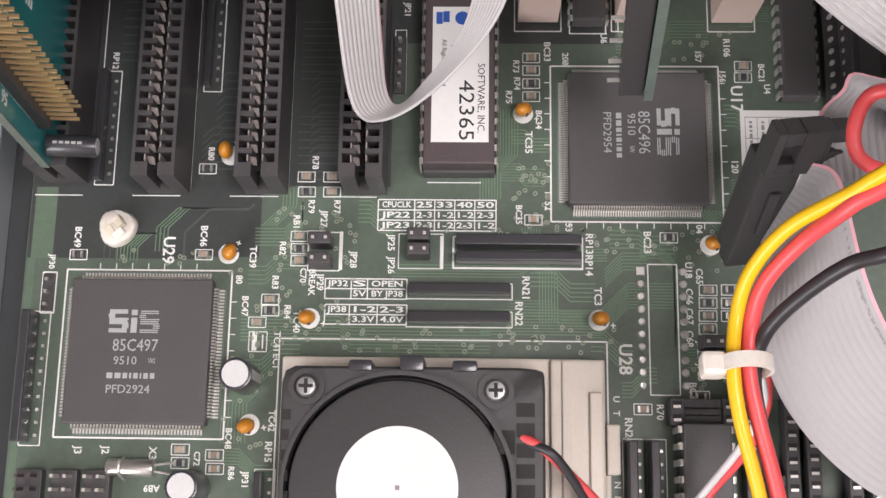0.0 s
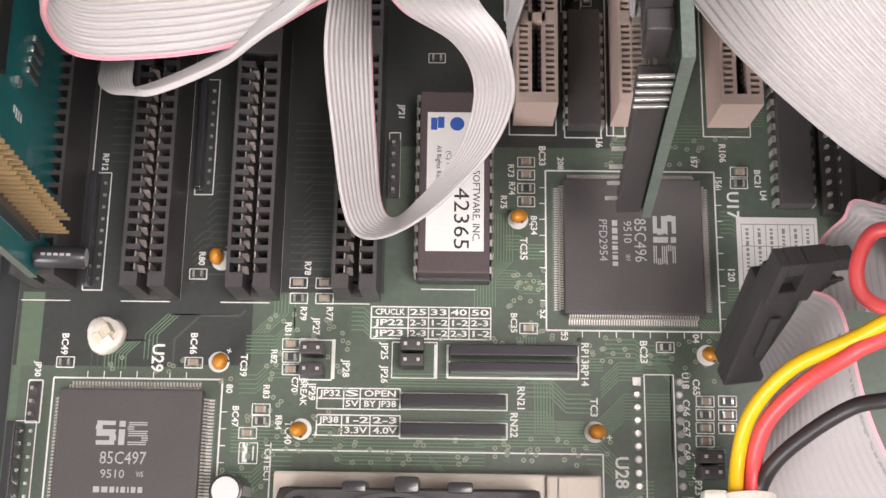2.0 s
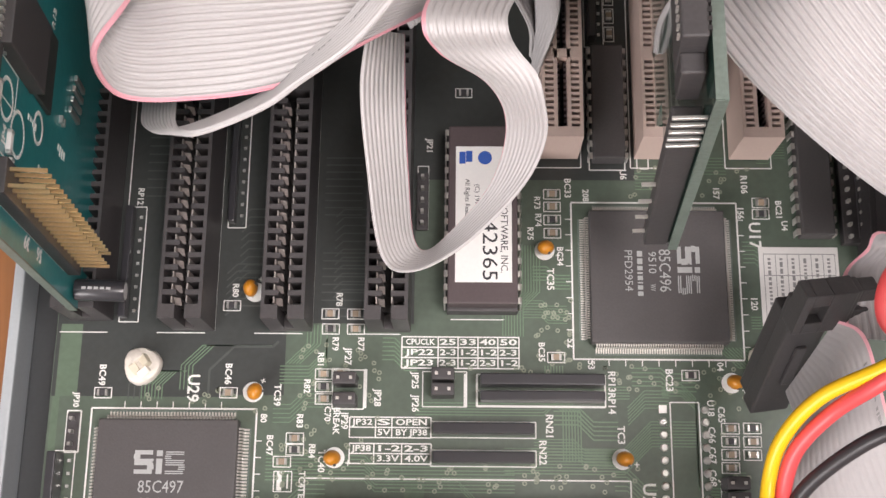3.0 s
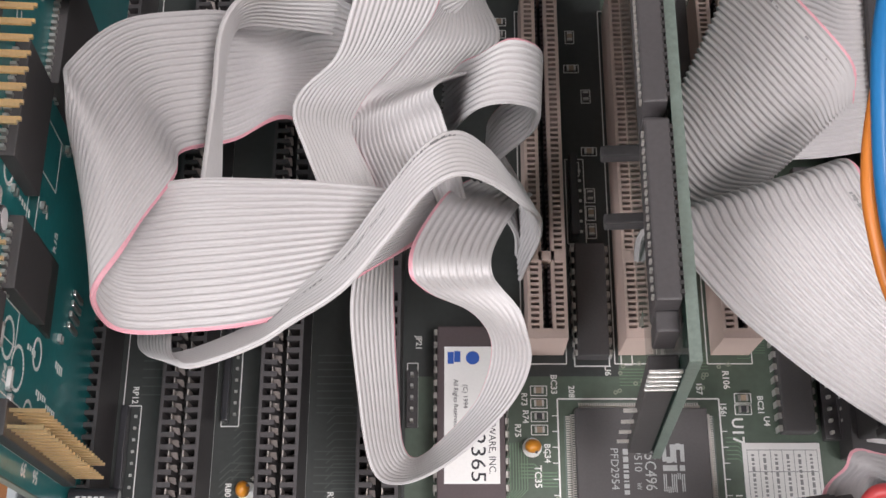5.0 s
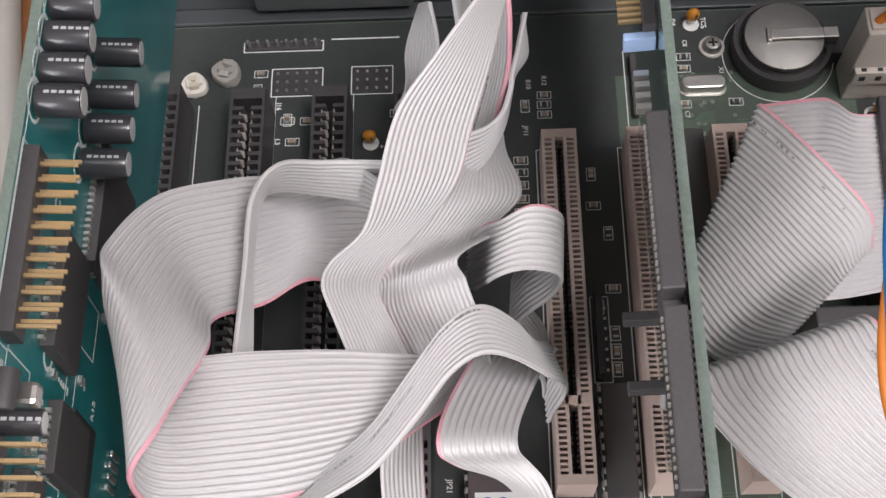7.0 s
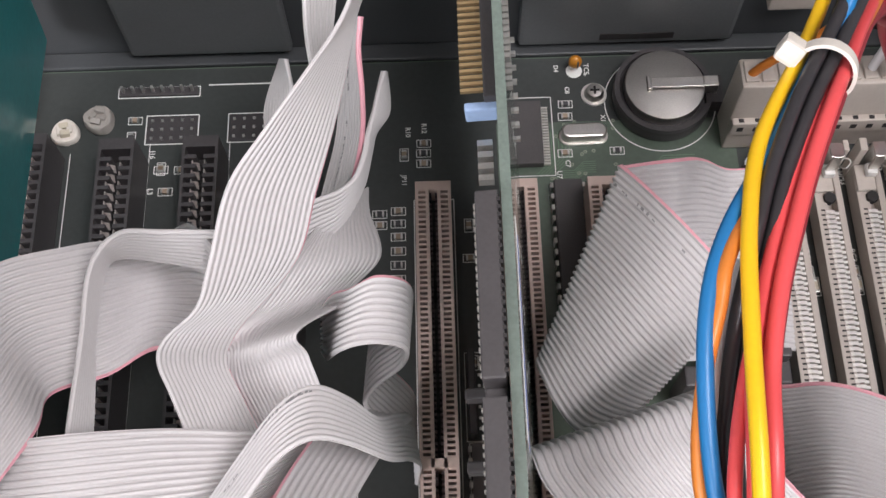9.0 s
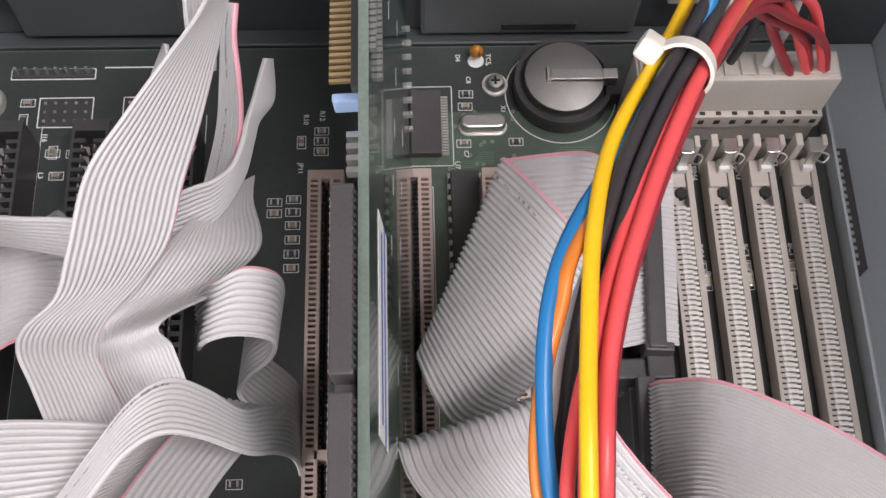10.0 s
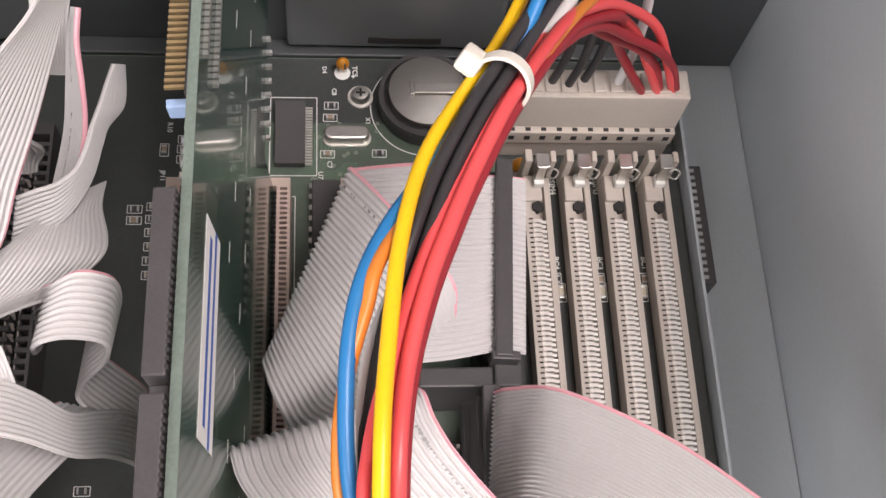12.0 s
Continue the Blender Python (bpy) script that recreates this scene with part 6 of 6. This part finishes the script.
for i in range(26):
    y, z = random.uniform(64, 130), random.uniform(28, 92)
    part("solder_joint", quick_mesh("solder_joint", [(0.8, 1.5, y - 0.7, y + 0.7, z - 1.2, z - 0.5), (0.8, 1.5, y - 0.7, y + 0.7, z + 0.5, z + 1.2)], SOLDER), card)
for i in range(4):
    part("solder_tab", boxes([(0.82, 1.5, 92.6 + 2.3 * i, 93.8 + 2.3 * i, 24 - i * 0.6, 31 - i * 0.6)], 0.2), SOLDER, card)
part("dark_window", boxes([(0.82, 1.6, 86.5, 100.4, 44.5, 61.0)], 0.2), PCB_DARK, card, "dark glossy rectangle on the card")


for y, z, r in ((82.6, 48.5, 2.6), (77.4, 59.3, 3.6), (80.5, 66.5, 3.2), (104.5, 78.0, 2.4), (71.0, 50.0, 3.0)):
    card_ring(y, z, r)
# Short printed bars where the card's lettering is too small to read.
random.seed(21)
for y, z, n, w in ((84.8, 34.6, 4, 2.2), (76.0, 38.0, 5, 2.0), (82.8, 54.2, 4, 1.6), (77.0, 45.5, 5, 1.8), (69.0, 56.0, 4, 1.6), (103.0, 70.0, 5, 1.4), (97.0, 82.0, 4, 1.5), (73.0, 72.0, 4, 1.6), (107.0, 58.0, 4, 1.5), (68.0, 84.5, 3, 1.4)):
    for i in range(n):
        k = random.uniform(0.5, 1.0)
        part("printed_bar", quick_mesh("printed_bar", [(0.8, 0.86, y - w * k, y, z - 1.5 * i, z - 1.5 * i + 0.8)], INK), card)
for y, z in ((74.5, 64.0), (79.5, 72.0), (84.0, 76.5), (70.5, 62.5), (89.5, 80.5)):
    r = part("resistor", boxes([(0.82, 1.6, y - 1.4, y + 1.4, z - 0.7, z + 0.7)], 0.15), PAPER, card, "small pale surface part")
    part("end_cap", boxes([(0.82, 1.65, y - 1.9, y - 1.4, z - 0.75, z + 0.75)], 0.1), SOLDER, r)
    part("end_cap", boxes([(0.82, 1.65, y + 1.4, y + 1.9, z - 0.75, z + 0.75)], 0.1), SOLDER, r)
rows = []
for y0, y1, z0, z1 in ((98.4, 129.4, 97.6, 105.0), (64.4, 72, 22, 77), (74.8, 86.0, 97.8, 105.2), (72, 79, 78, 91), (90, 99, 86, 98), (100, 110, 60, 66), (80, 86, 62, 76), (112, 122, 50, 64)):
    for a0, a1, b0, b1 in ((y0, y1, z0, z0 + 0.25), (y0, y1, z1 - 0.25, z1), (y0, y0 + 0.25, z0, z1), (y1 - 0.25, y1, z0, z1)):
        rows.append((0.8, 0.84, a0, a1, b0, b1))
part("printed_outline", quick_mesh("printed_outline", rows, INK), card)
for words, y, z, size, turn in (("C", 128, 84, 3.0, 0), ("J3", 64.5, 84, 2.6, 0), ("CN2", 80, 90.0, 1.6, 0), ("R5", 94, 84, 1.6, 0), ("JP4", 75, 66, 1.8, 0), ("C9", 66, 58, 2.4, 90), ("R12", 104, 46, 1.8, 0), ("56", 63, 40, 2.4, 90), ("39", 63, 48, 2.4, 90), ("F", 96, 99.0, 2.0, 0), ("CN1", 141.8, 97, 1.6, 0)):
    card_mark(card, words, y, z, size, turn=turn)

# Grey-green card standing in the middle cream slot.
riser = thing("expansion_card", "grey-green card with two black connectors and a white sticker", "card", (40.1, 0, 6), rot=(0, -5.0, 0))
part("circuit_board", boxes([(-0.8, 0.8, 69.5, 224, 22, 94), (-0.8, 0.8, 99, 180, 4, 22)]), CARD_GREEN, riser)
part("board_edge", boxes([(-0.82, 0.82, 69.3, 224, 94, 94.25), (-0.82, 0.82, 69.2, 69.5, 22, 94)]), FIBRE, riser)
groove = quick_mesh("pin_slot", [(-1.5, -0.95, -0.3, 0.3, 93.5, 95.56)], RECESS_SHADE)
for y0, y1 in ((106.5, 136.0), (77.3, 104.0)):
    c = part("connector", boxes([(-4.8, -1.3, y0, y1, 84, 95.5)], 0.35), BLACK, riser, "black plastic card connector")
    part("end_step", boxes([(-4.6, -1.4, y0 - 3.0, y0, 82, 91)], 0.3), BLACK, c)
    pin = quick_mesh("pin", [(-5.15, -4.7, -0.22, 0.22, 92.4, 93.8)], TIN)
    for i in range(int((y1 - y0) / 1.27) - 1):
        p = part("pin", pin, c)
        p.matrix_local = pose(0, (y0 + 1.2 + 1.27 * i) * MM, 0)
        p = part("pin_slot", groove, c)
        p.matrix_local = pose(0, (y0 + 1.2 + 1.27 * i) * MM, 0)
part("gold_block", boxes([(-3.2, -0.8, 158, 222, 78, 86)], 0.3), BLACK, riser)
gold = quick_mesh("gold_finger", [(-7.2, -2.4, -0.3, 0.3, 82.6, 83.4)], GOLD)
for i in range(47):
    p = part("gold_finger", gold, riser)
    p.matrix_local = pose(0, (161.0 + 1.27 * i) * MM, 0)
part("blue_part", boxes([(-6.6, -1.0, 156.6, 158.2, 80, 84)], 0.4), mat("pale_blue_plastic", (0.35, 0.48, 0.72), 0.4), riser, "pale blue plastic block")
part("pad_block", quick_mesh("pad_block", [(-5.0, -2.4, 146.5 + 2.2 * i, 147.6 + 2.2 * i, 76, 78) for i in range(4)], SOLDER), riser)
part("front_block", boxes([(-5.2, -0.9, 70.2, 73.6, 22, 82)], 0.4), BLACK, riser, "black block at the card's front edge")
part("front_pin", quick_mesh("front_pin", [(-7.4, -1.5, 71.5, 72.1, 26 + 9 * i, 26.5 + 9 * i) for i in range(4)], TIN), riser)
for i in range(5):
    part("solder_tab", boxes([(-5.6, -0.9, 69.6, 70.15, 76 + 2.6 * i, 76.6 + 2.6 * i)], 0.12), SOLDER, riser)
for y in (112.5, 100.2):
    part("clip", boxes([(-9.6, -0.9, y, y + 2.0, 62, 65)], 0.4), BLACK, riser, "short black plastic clip")
# The far face: solder points and the white sticker with blue stripes.
joint = quick_mesh("solder_joint", [(0.8, 1.7, -0.45, 0.45, -0.6, 0.6)], SOLDER)
for i in range(46):
    for z in (82.0, 91.0):
        p = part("solder_joint", joint, riser)
        p.matrix_local = pose(0, (162 + 1.27 * i) * MM, z * MM)
for i in range(14):
    p = part("solder_joint", joint, riser)
    p.matrix_local = pose(0, (186 + 1.9 * i) * MM, (20 + (i % 2) * 3) * MM)
st = part("sticker", boxes([(0.82, 0.9, 100.8, 137.5, 70.5, 82.5)]), PAPER, riser, "white sticker with two blue stripes")
part("stripe", quick_mesh("stripe", [(0.9, 0.93, 100.8, 137.5, 73.4, 75.0), (0.9, 0.93, 103.5, 135, 77.4, 79.2)], BLUE_PRINT), st)
rows = [(0.8, 0.83, 75 + 7 * i, 79 + 7 * i, 34 + (i * 13) % 30, 34.3 + (i * 13) % 30) for i in range(20)]
part("printed_outline", quick_mesh("printed_outline", rows, INK), riser)
